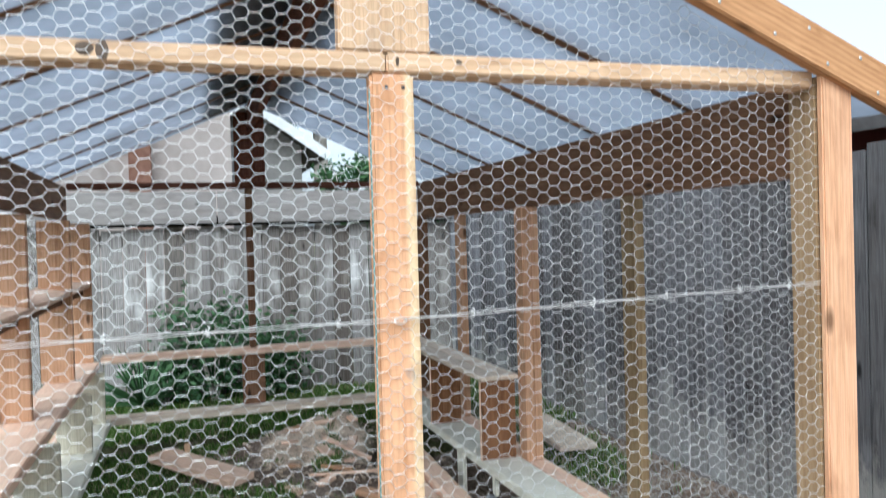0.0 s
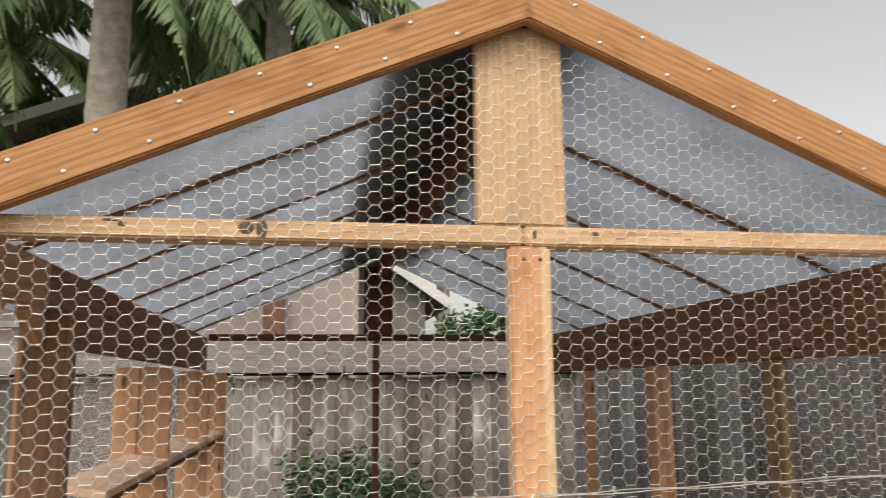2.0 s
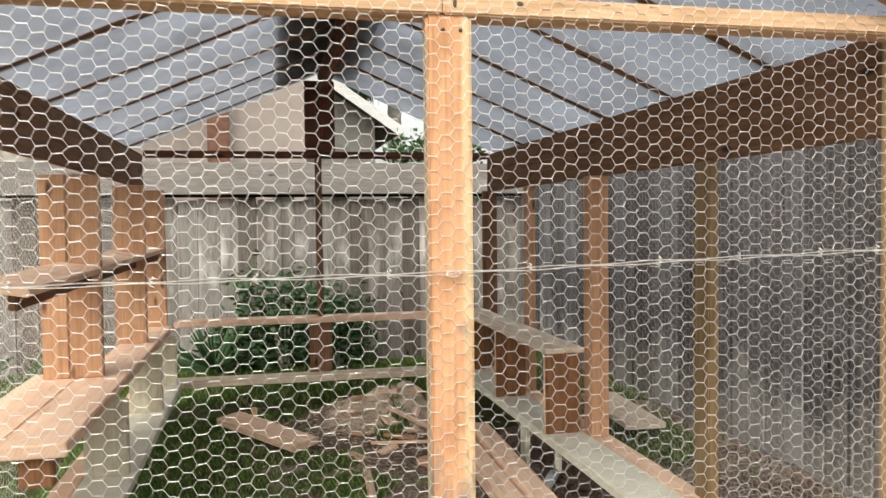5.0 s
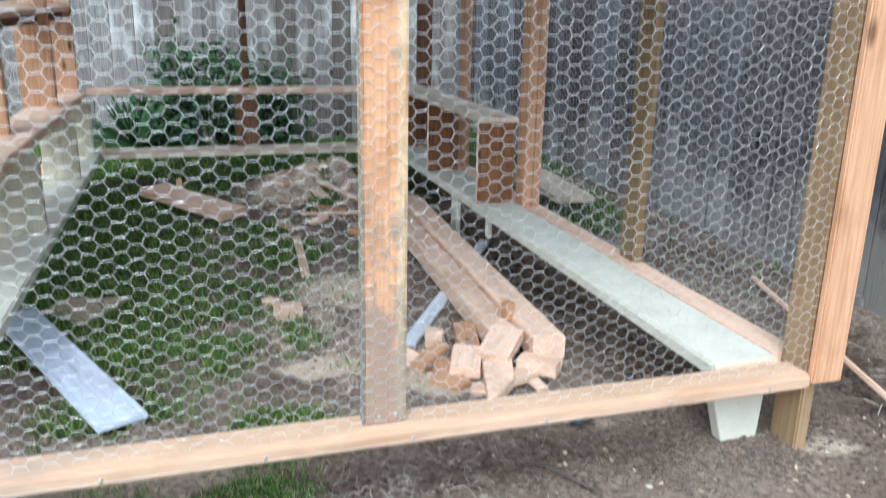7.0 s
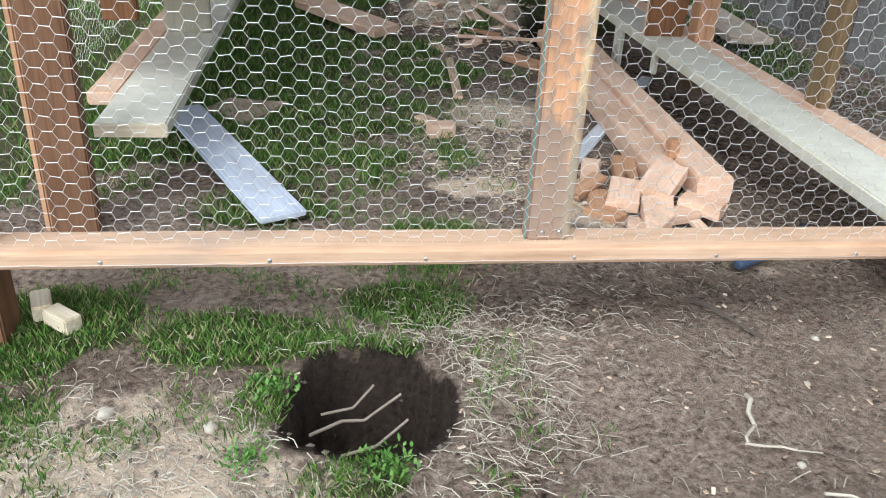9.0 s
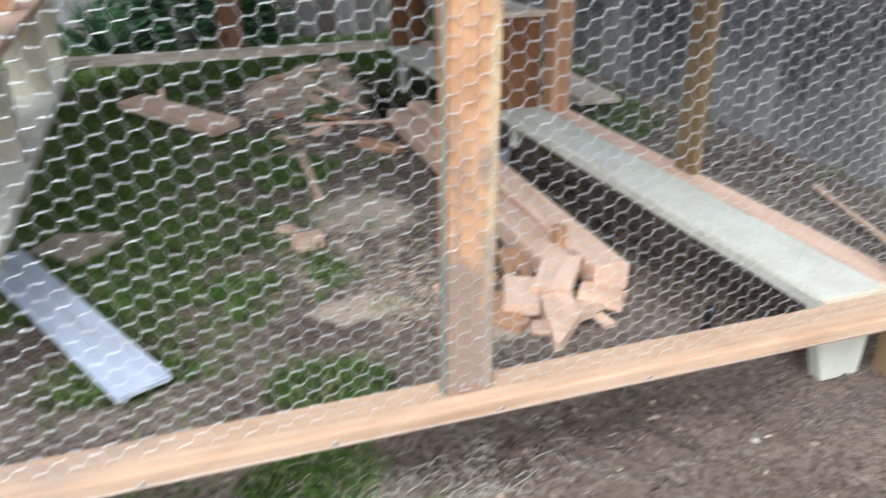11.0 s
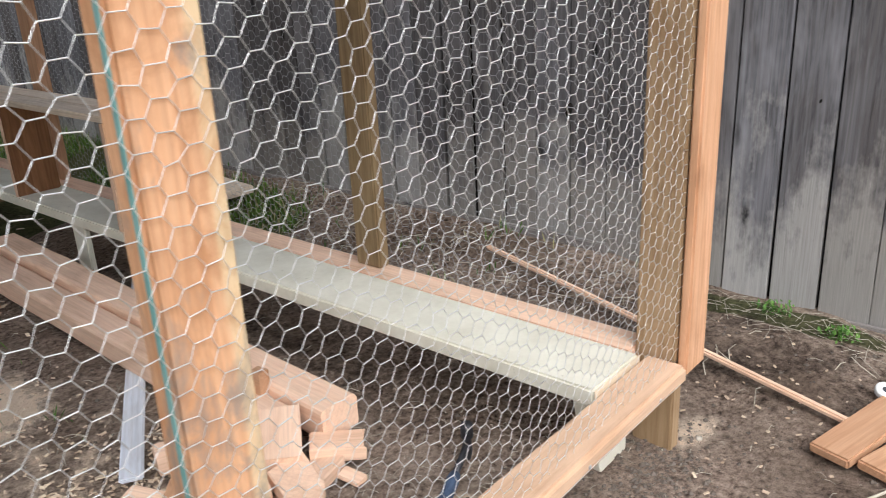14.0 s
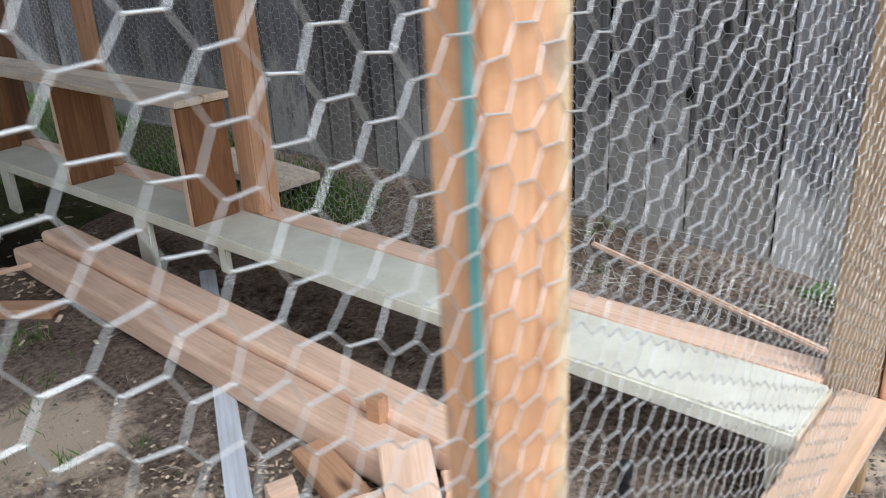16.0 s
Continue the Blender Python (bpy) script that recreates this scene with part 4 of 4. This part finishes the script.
rf, span = fence("fence_rear", "weathered grey board fence with a deep top plank", (-6.6, 5.0, 0.0), (1, 0, 0), 58, 0.147, 1.335, FENCEWOOD, 3)
for k in range(4):
    x = -6.6 + 2.15 * k
    beam("top_plank", (x, 4.90, 1.365), (x + 2.14, 4.945, 1.61), OLDPLANK2, rf, "pale weathered top plank")
# added black strip: paints the shade beneath the projecting top plank
beam("shadow_rail", (-6.6, 4.965, 1.345), (2.0, 4.99, 1.42), KNOT_SHADE, rf, "added black strip standing in for shade under the top plank")
beam("fence_rail", (-6.6, 5.012, 1.2), (2.0, 5.05, 1.29), FENCEWOOD, rf)
for x in (-5.2, -2.9, -0.28, 1.6):
    beam("fence_post", (x, 4.975 if x == -0.28 else 5.03, -0.1), (x + 0.06, 4.988 if x == -0.28 else 5.11, 1.5), OLDPLANK2, rf)

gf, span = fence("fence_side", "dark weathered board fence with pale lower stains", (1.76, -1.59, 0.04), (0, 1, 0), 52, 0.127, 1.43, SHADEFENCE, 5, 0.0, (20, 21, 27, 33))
beam("gravel_board", (1.725, -1.6, -0.05), (1.748, 0.55, 0.062), OLDPLANK2, gf, "weathered bottom board")
beam("gravel_board", (1.725, 0.552, 0.0), (1.748, 5.0, 0.14), OLDPLANK2, gf, "weathered bottom board")
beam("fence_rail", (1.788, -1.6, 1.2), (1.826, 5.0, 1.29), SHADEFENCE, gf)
# unseen black sheets added behind the boards so the gaps read as dark
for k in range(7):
    beam("back_board", (1.773, -1.6 + k * 0.95, 0.05), (1.785, -1.603 + (k + 1) * 0.95, 1.44), KNOT_SHADE, gf, "added black backing that darkens the fence gaps", bevel=0)


for y, z, r in ((0.245, 0.67, 0.008), (0.22, 0.5, 0.0035), (0.125, 0.375, 0.006), (0.7, 0.54, 0.017), (0.31, 1.0, 0.006), (1.3, 0.8, 0.007), (-0.02, 0.62, 0.004), (2.1, 0.95, 0.008)):
    bm = bmesh.new()
    bmesh.ops.create_uvsphere(bm, u_segments=10, v_segments=6, radius=r)
    part("knot", bm, KNOT_SHADE, gf, "black knot", Matrix.Translation((1.7495, y, z)) @ pose(0, 0, 0, 20, 0, 0) @ Matrix.Diagonal((0.25, 0.75, 1.4, 1)), True)


# ---- houses behind ----
def house(label, x0, x1, y0, y1, eave, ridge, mat, rot_gable=True):
    root = thing("house", ((x0 + x1) / 2, (y0 + y1) / 2, 0), label, "house")
    xm = (x0 + x1) / 2
    bm = bmesh.new()
    prof = [(x0, -0.1), (x1, -0.1), (x1, eave), (xm, ridge), (x0, eave)]
    fr, bk = [bm.verts.new((x, y0, z)) for x, z in prof], [bm.verts.new((x, y1, z)) for x, z in prof]
    bm.faces.new(fr)
    bm.faces.new(bk[::-1])
    for i in range(5):
        bm.faces.new((fr[i], fr[(i + 1) % 5], bk[(i + 1) % 5], bk[i]))
    bmesh.ops.recalc_face_normals(bm, faces=bm.faces[:])
    part("wall", bm, mat, root, "", Matrix())
    for s, xe in ((-1, x0), (1, x1)):
        a, b = Vector((xm, (y0 + y1) / 2, ridge + 0.05)), Vector((xe + s * 0.3, (y0 + y1) / 2, eave + 0.05 - 0.3 * (ridge - eave) / (x1 - xm)))
        strut("roof", a, b, y1 - y0 + 0.6, 0.06, SHINGLE, root, (0, 1, 0), "grey shingle roof")
        strut("fascia", (a.x, y0 - 0.3, a.z), (b.x, y0 - 0.3, b.z), 0.12, 0.03, WHITEPAINT, root, (0, 0, 1), "white fascia board")
    return root


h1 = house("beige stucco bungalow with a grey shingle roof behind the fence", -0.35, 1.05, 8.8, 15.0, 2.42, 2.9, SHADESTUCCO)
beam("tall_wing", (-1.9, 8.4, 0.0), (0.16, 8.49, 3.4), STUCCO, h1)
h2 = thing("house", (-6.1, 12.0, 0), "tall beige stucco house with a sloping white fascia behind the fence", "house")
bm = bmesh.new()
prof = [(-9.6, -0.1), (-2.75, -0.1), (-2.75, 5.0), (-9.6, 2.3)]
fr_, bk_ = [bm.verts.new((px, 9.4, pz)) for px, pz in prof], [bm.verts.new((px, 15.0, pz)) for px, pz in prof]
bm.faces.new(fr_)
bm.faces.new(bk_[::-1])
for i in range(4):
    bm.faces.new((fr_[i], fr_[(i + 1) % 4], bk_[(i + 1) % 4], bk_[i]))
bmesh.ops.recalc_face_normals(bm, faces=bm.faces[:])
part("wall", bm, STUCCO, h2)
strut("roof", (-9.9, 12.0, 2.28), (-2.5, 12.0, 5.2), 6.4, 0.1, SHINGLE, h2, (0, 1, 0), "dark shingle roof slope")
strut("fascia", (-9.9, 8.78, 2.3), (-2.5, 8.78, 5.22), 0.13, 0.03, WHITEPAINT, h2, (0, 0, 1), "white fascia board")
beam("belt_trim", (-9.6, 9.34, 2.03), (-2.75, 9.398, 2.11), WHITEPAINT, h2, "white trim band")
beam("chimney", (-0.98, 8.2, 0.0), (-0.74, 8.395, 2.75), BRICKRED, h1, "reddish brown chimney")
h3 = house("low red-sided shed behind the side fence", 2.3, 5.0, 0.4, 6.0, 1.62, 2.0, REDWALL)


# ---- trees, shrubs, grass ----
def ribbon(v, f, a, b, w, side):
    s = np.cross(b - a, side)
    s = s / (np.linalg.norm(s) + 1e-9) * w / 2
    m = (a + b) / 2
    i = len(v)
    v.extend([(a - s * 0.5).tolist(), (a + s * 0.5).tolist(), (m + s).tolist(), b.tolist(), (m - s).tolist()])
    f.append((i, i + 1, i + 2, i + 3, i + 4))


def palm(x, y, height, radius, seed, fronds=18, reach=2.6, label="tall palm with a smooth grey ringed trunk and drooping fronds"):
    rng = np.random.RandomState(seed)
    root = thing("palm_tree", (x, y, 0), label, "palm tree", "palms")
    prof = []
    for k in range(60):
        z = height * k / 59
        prof.append((radius * (1.25 - 0.35 * k / 59) * (1 + 0.035 * (k % 3 == 0)) + rng.uniform(-0.004, 0.004), z - 0.1 if k == 0 else z))
    part("trunk", revolve(prof, 18), BARK, root, "", Matrix.Translation((x, y, 0)), True)
    v, f, segs = [], [], []
    top = np.array((x, y, height))
    for k in range(fronds):
        az, el = rng.uniform(0, 2 * math.pi), rng.uniform(-0.5, 1.1)
        d = np.array((math.cos(az) * math.cos(el), math.sin(az) * math.cos(el), math.sin(el)))
        ln = reach * rng.uniform(0.8, 1.15)
        pts = []
        for s in np.linspace(0, 1, 26):
            p = top + d * ln * s + np.array((0, 0, -1.0)) * ln * 0.75 * s * s
            pts.append(p)
        for i, (a, b) in enumerate(zip(pts, pts[1:])):
            segs.append((a, b, 0.016 * (1 - i / 27) + 0.003))
            if i < 2:
                continue
            t = b - a
            side = np.cross(t, (0, 0, 1.0))
            side = side / (np.linalg.norm(side) + 1e-6)
            for sgn in (-1, 1):
                for q in (0.0, 0.33, 0.66):
                    base = a + t * q
                    le = 0.55 * math.sin(math.pi * min(1, 0.15 + i / 27)) * rng.uniform(0.7, 1.1)
                    tip = base + side * sgn * le * rng.uniform(0.35, 0.7) + t / np.linalg.norm(t) * le * 0.4 + np.array((0, 0, -le * rng.uniform(0.4, 0.95)))
                    ribbon(v, f, base, tip, 0.034, np.array((0.3, 1.0, 0.2)))
    tv, tf = tubes(segs, 5)
    off = len(v)
    v.extend(tv)
    f.extend([tuple(i + off for i in q) for q in tf])
    mesh_part("crown", [(a[0] - x, a[1] - y, a[2]) for a in v], f, PALM, root)
    return root


palm(-2.58, 7.0, 6.2, 0.2, 11, 38, 2.6)
palm(-0.9, 8.6, 6.6, 0.17, 5, 40, 2.6)
palm(-5.6, 8.2, 5.9, 0.18, 8, 40, 2.7)
palm(-4.3, 8.5, 5.5, 0.13, 31, 30, 2.2)
palm(-1.9, 10.8, 6.3, 0.15, 17, 34, 2.6)
palm(1.9, 12.5, 4.0, 0.12, 14, 16, 1.6)


def shrub(x, y, w, h, seed, n=1500, leaf=0.05, label="dense dark green leafy shrub by the fence"):
    rng = np.random.RandomState(seed)
    root = thing("shrub", (x, y, 0), label, "shrub", "shrubs")
    v, f, segs = [], [], []
    for k in range(9):
        tip = np.array((rng.uniform(-0.35, 0.35) * w, rng.uniform(-0.25, 0.25) * w, h * rng.uniform(0.5, 0.85)))
        segs.append((np.array((0, 0, -0.03)), tip * np.array((0.5, 0.5, 0.6)), 0.008))
        segs.append((tip * np.array((0.5, 0.5, 0.6)), tip, 0.005))
    hubs = [np.array((rng.uniform(-0.4, 0.4) * w, rng.uniform(-0.28, 0.28) * w, h * rng.uniform(0.12, 0.88))) for _ in range(22)]
    for k in range(n):
        c = hubs[rng.randint(len(hubs))] + rng.normal(0, 0.085, 3)
        d = rng.normal(0, 1, 3)
        d[2] = abs(d[2]) * 0.5
        d = d / np.linalg.norm(d) * leaf * rng.uniform(0.7, 1.5)
        if c[2] > 0.01:
            ribbon(v, f, c, c + d, leaf * 0.5, rng.normal(0, 1, 3))
    tv, tf = tubes(segs, 5)
    mesh_part("stem", tv, tf, BARK, root)
    mesh_part("foliage", v, f, SHRUB, root)
    return root


def spiky(x, y, h, seed, n=46, label="spiky yucca rosette by the fence", mat=None, width=0.03):
    rng = np.random.RandomState(seed)
    root = thing("yucca", (x, y, 0), label, "yucca", "spiky plants")
    v, f = [], []
    for k in range(n):
        az, el = rng.uniform(0, 6.28), rng.uniform(0.15, 1.35)
        d = np.array((math.cos(az) * math.cos(el), math.sin(az) * math.cos(el), math.sin(el))) * h * rng.uniform(0.7, 1.1)
        a = np.array((0, 0, h * 0.15))
        ribbon(v, f, a, a + d, width, np.cross(d, (0.1, 0.2, 1.0)))
    mesh_part("leaves", v, f, mat or SHRUB, root)
    return root


shrub(-0.22, 4.72, 0.62, 0.8, 1)
shrub(0.2, 4.75, 0.55, 0.62, 2)
shrub(-0.58, 4.78, 0.42, 0.34, 4, 700)
spiky(-0.72, 4.6, 0.45, 3, 60)
spiky(-2.45, 4.5, 0.42, 6, 40, "broad blue-green agave rosette on the lawn", SHRUB, 0.08)
spiky(-1.75, 4.55, 0.3, 9, 60, "spiky yucca rosette by the fence")
shrub(1.35, 6.6, 0.9, 2.5, 21, 3400, 0.07, "tall loose green shrub behind the fence")
shrub(2.1, 6.9, 1.2, 2.6, 22, 3400, 0.08, "tall loose green shrub behind the fence")


def blades():
    rng = np.random.RandomState(4)
    v, f = [], []
    def patch(n, x0, x1, y0, y1, h0, h1, thr, w=0.0035):
        for x, y in zip(rng.uniform(x0, x1, n), rng.uniform(y0, y1, n)):
            if (lawn_amount(x, y) + 0.3 * noise.noise((x * 9, y * 9, 1)) - thr + 0.2) / 0.55 < rng.uniform():
                continue
            if x > -0.05 and math.hypot(x - HOLE[0], y - HOLE[1]) < 0.13:
                continue
            h, az, le = rng.uniform(h0, h1), rng.uniform(0, 6.28), rng.uniform(0.2, 0.9)
            a = np.array((x, y, ground_z(x, y) - 0.002))
            ribbon(v, f, a, a + np.array((math.cos(az) * le, math.sin(az) * le, 1.0)) * h, w, np.array((math.sin(az), math.cos(az), 0.3)))
    patch(74000, -1.3, 0.4, 0.25, 3.4, 0.014, 0.045, 0.36)
    patch(60000, -1.5, 0.1, -0.55, 0.3, 0.008, 0.026, 0.32, 0.003)
    patch(9000, 1.2, 1.74, 0.4, 3.2, 0.02, 0.07, 0.3, 0.005)
    patch(26000, -2.2, 1.7, 3.6, 4.95, 0.03, 0.08, 0.3, 0.006)
    patch(12000, -4.0, -1.25, 0.2, 4.9, 0.03, 0.06, 0.3, 0.006)
    ob = mesh_part("grass", v, f, GRASS, None)
    tagged(ob, "short patchy green turf blades growing through soil", "grass", kind="stuff")


blades()


def weed_tufts():
    rng = np.random.RandomState(12)
    for x, y in ((1.66, 0.28), (1.68, 0.02), (1.63, -0.16), (1.67, -0.36), (-0.28, -0.1), (-0.33, -0.4), (-0.52, -0.18), (-0.55, -0.35)):
        root = thing("weed_tuft", (x, y, ground_z(x, y)), "small fresh green weed tuft in the soil", "weed", "weeds")
        v, f = [], []
        for k in range(150):
            az, d = rng.uniform(0, 6.28), rng.uniform(0, 0.05)
            a = np.array((math.cos(az) * d, math.sin(az) * d, rng.uniform(0, 0.02)))
            az2 = rng.uniform(0, 6.28)
            ribbon(v, f, a, a + np.array((math.cos(az2) * 0.009, math.sin(az2) * 0.009, rng.uniform(0.001, 0.012))), 0.006, np.array((0.1, 0.2, 1.0)))
        mesh_part("leaves", v, f, FRESH, root)


weed_tufts()


def straw():
    rng = np.random.RandomState(9)
    segs, chips_v, chips_f = [], [], []
    def scatter(n, cx, cy, sx, sy, l0, l1, r):
        for _ in range(n):
            x, y = rng.normal(cx, sx), rng.normal(cy, sy)
            az, ln = rng.uniform(0, 6.28), rng.uniform(l0, l1)
            x2, y2 = x + math.cos(az) * ln, y + math.sin(az) * ln
            if x2 > 1.72 or x > 1.72 or min(math.hypot(x - HOLE[0], y - HOLE[1]), math.hypot(x2 - HOLE[0], y2 - HOLE[1])) < 0.165:
                continue
            za, zb = ground_z(x, y) + 0.003, ground_z(x2, y2) + rng.uniform(0.002, 0.012)
            xm, ym, zm = (x + x2) / 2 + rng.normal(0, ln * 0.08), (y + y2) / 2 + rng.normal(0, ln * 0.08), max(za, zb) + 0.003
            segs.append(((x, y, za), (xm, ym, zm), r))
            segs.append(((xm, ym, zm), (x2, y2, zb), r))
    scatter(420, -0.16, -0.17, 0.1, 0.15, 0.01, 0.08, 0.0008)
    scatter(420, -0.1, 0.02, 0.2, 0.08, 0.01, 0.05, 0.0007)
    scatter(1700, -0.8, -0.42, 0.35, 0.17, 0.01, 0.045, 0.0008)
    scatter(350, 0.35, -0.3, 0.5, 0.22, 0.006, 0.035, 0.0006)
    scatter(240, 1.66, -0.2, 0.05, 0.35, 0.02, 0.09, 0.0006)
    scatter(300, 1.5, 1.2, 0.15, 0.7, 0.03, 0.1, 0.0012)
    scatter(420, 0.55, 0.35, 0.35, 0.2, 0.008, 0.045, 0.0006)
    scatter(500, 0.3, 1.5, 0.5, 0.7, 0.01, 0.05, 0.0008)
    v, f = tubes(segs, 4)
    ob = mesh_part("dry_straw", v, f, STRAW, None)
    tagged(ob, "dry bleached grass stems scattered over soil", "straw", kind="stuff")
    def chips(n, cx, cy, sx, sy, size):
        for _ in range(n):
            x, y = rng.normal(cx, sx), rng.normal(cy, sy)
            if x > 1.7:
                continue
            z, az, s = ground_z(x, y) + 0.002, rng.uniform(0, 6.28), size * rng.uniform(0.4, 1.3)
            u, w = np.array((math.cos(az), math.sin(az), rng.uniform(-0.3, 0.3))) * s, np.array((-math.sin(az), math.cos(az), rng.uniform(-0.3, 0.3))) * s * rng.uniform(0.25, 0.6)
            c, up = np.array((x, y, z + 0.003)), np.array((0, 0, 0.0025))
            i = len(chips_v)
            chips_v.extend([(c + p).tolist() for p in (-u - w, u - w, u + w, -u + w)] + [(c + p + up).tolist() for p in (-u - w, u - w * 0.8, u * 0.9 + w, -u + w)])
            chips_f.extend([(i + 4, i + 5, i + 6, i + 7), (i, i + 1, i + 5, i + 4), (i + 1, i + 2, i + 6, i + 5), (i + 2, i + 3, i + 7, i + 6), (i + 3, i, i + 4, i + 7)])
    chips(800, 0.25, 0.75, 0.15, 0.14, 0.0055)
    chips(420, 0.08, 1.15, 0.16, 0.2, 0.0042)
    chips(900, 0.25, 2.8, 0.26, 0.35, 0.012)
    chips(120, 0.4, -0.25, 0.55, 0.25, 0.005)
    chips(90, 1.3, -0.25, 0.2, 0.2, 0.005)
    ob = mesh_part("wood_chips", chips_v, chips_f, CHIPS, None)
    tagged(ob, "pale wood shavings and chips strewn over the soil", "wood chips", kind="stuff")
    clods_v, clods_f = [], []
    for _ in range(3600):
        k = rng.randint(5)
        cx, cy, sx, sy = ((0.4, -0.3, 0.6, 0.25), (0.5, 1.2, 0.4, 0.8), (0.9, 0.0, 0.12, 0.06), (1.4, 0.3, 0.15, 0.6), (-0.6, -0.3, 0.4, 0.2))[k]
        x, y, s = rng.normal(cx, sx), rng.normal(cy, sy), 0.0016 + 0.007 * rng.uniform() ** 3
        if x > 1.7 or math.hypot(x - HOLE[0], y - HOLE[1]) < 0.13:
            continue
        i, z = len(clods_v), ground_z(x, y)
        o6 = [(1, 0, 0), (-1, 0, 0), (0, 1, 0), (0, -1, 0), (0, 0, 1), (0, 0, -1)]
        clods_v.extend([(x + s * a * rng.uniform(0.6, 1.3), y + s * b * rng.uniform(0.6, 1.3), z + s * 0.3 + s * c * 0.7) for a, b, c in o6])
        clods_f.extend([(i + a, i + b, i + c) for a, b, c in ((0, 2, 4), (2, 1, 4), (1, 3, 4), (3, 0, 4), (2, 0, 5), (1, 2, 5), (3, 1, 5), (0, 3, 5))])
    ob = mesh_part("soil_clods", clods_v, clods_f, CLOD, None)
    tagged(ob, "loose crumbs and clods of brown soil", "soil", kind="stuff")


straw()


def twig(pts, r, label, mat):
    root = thing("twig", pts[0], label, "twig", "twigs")
    v, f = tubes([(np.array(a) - pts[0], np.array(b) - pts[0], r * (1 - 0.12 * i)) for i, (a, b) in enumerate(zip(pts, pts[1:]))], 6)
    mesh_part("stem", v, f, mat, root)


DRY = "bent dry twig lying on the soil"
for pts, r, mat in (
    ([(0.345, -0.24, 0.012), (0.342, -0.262, 0.02), (0.325, -0.29, 0.013), (0.318, -0.33, 0.016), (0.292, -0.352, 0.012), (0.287, -0.372, 0.012)], 0.0048, STRAW), ([(0.282, -0.37, 0.012), (0.315, -0.381, 0.014), (0.345, -0.378, 0.009), (0.365, -0.392, 0.012), (0.41, -0.397, 0.008)], 0.0024, STRAW),
    ([(0.37, 0.1, 0.012), (0.4, 0.065, 0.018), (0.43, 0.015, 0.014), (0.47, -0.06, 0.012)], 0.005, DARKTWIG), ([(-0.46, -0.21, -0.07), (-0.4, -0.185, -0.06), (-0.36, -0.18, -0.065), (-0.29, -0.15, -0.03)], 0.0034, ROOT),
    ([(-0.46, -0.275, -0.1), (-0.4, -0.25, -0.085), (-0.34, -0.235, -0.08), (-0.28, -0.2, -0.05)], 0.0034, ROOT), ([(-0.44, -0.165, -0.06), (-0.38, -0.155, -0.055), (-0.34, -0.12, -0.03)], 0.0028, ROOT),
    ([(0.18, 0.05, 0.01), (0.21, 0.035, 0.016), (0.24, 0.0, 0.012), (0.28, -0.04, 0.01)], 0.003, DARKTWIG), ([(0.36, -0.49, 0.01), (0.4, -0.5, 0.012), (0.44, -0.53, 0.01)], 0.003, STRAW),
    ([(1.05, -0.36, 0.02), (1.12, -0.4, 0.025), (1.2, -0.43, 0.02)], 0.003, STRAW),
):
    twig([Vector(p) for p in pts], r, DRY, mat)


def stone(x, y, s, seed, mat, label):
    bm = bmesh.new()
    bmesh.ops.create_icosphere(bm, subdivisions=2, radius=s)
    for vert in bm.verts:
        vert.co *= 1 + 0.5 * noise.noise(vert.co * (1.5 / s) + Vector((seed, 0, 0)))
        vert.co.z *= 0.6
    root = thing("stone", (x, y, ground_z(x, y)), label, "stone", "small stones")
    part("pebble", bm, mat, root, "", Matrix.Translation((x, y, ground_z(x, y) + s * 0.3)), True)


for i, (x, y, s) in enumerate(((0.6, -0.04, 0.009), (0.5, -0.19, 0.007), (0.36, -0.42, 0.008), (-0.8, -0.22, 0.016), (-0.62, -0.27, 0.014), (1.1, -0.03, 0.008), (0.75, -0.25, 0.009))):
    stone(x, y, s, i * 3.1, CREAM, "small pale stone half sunk in the soil")
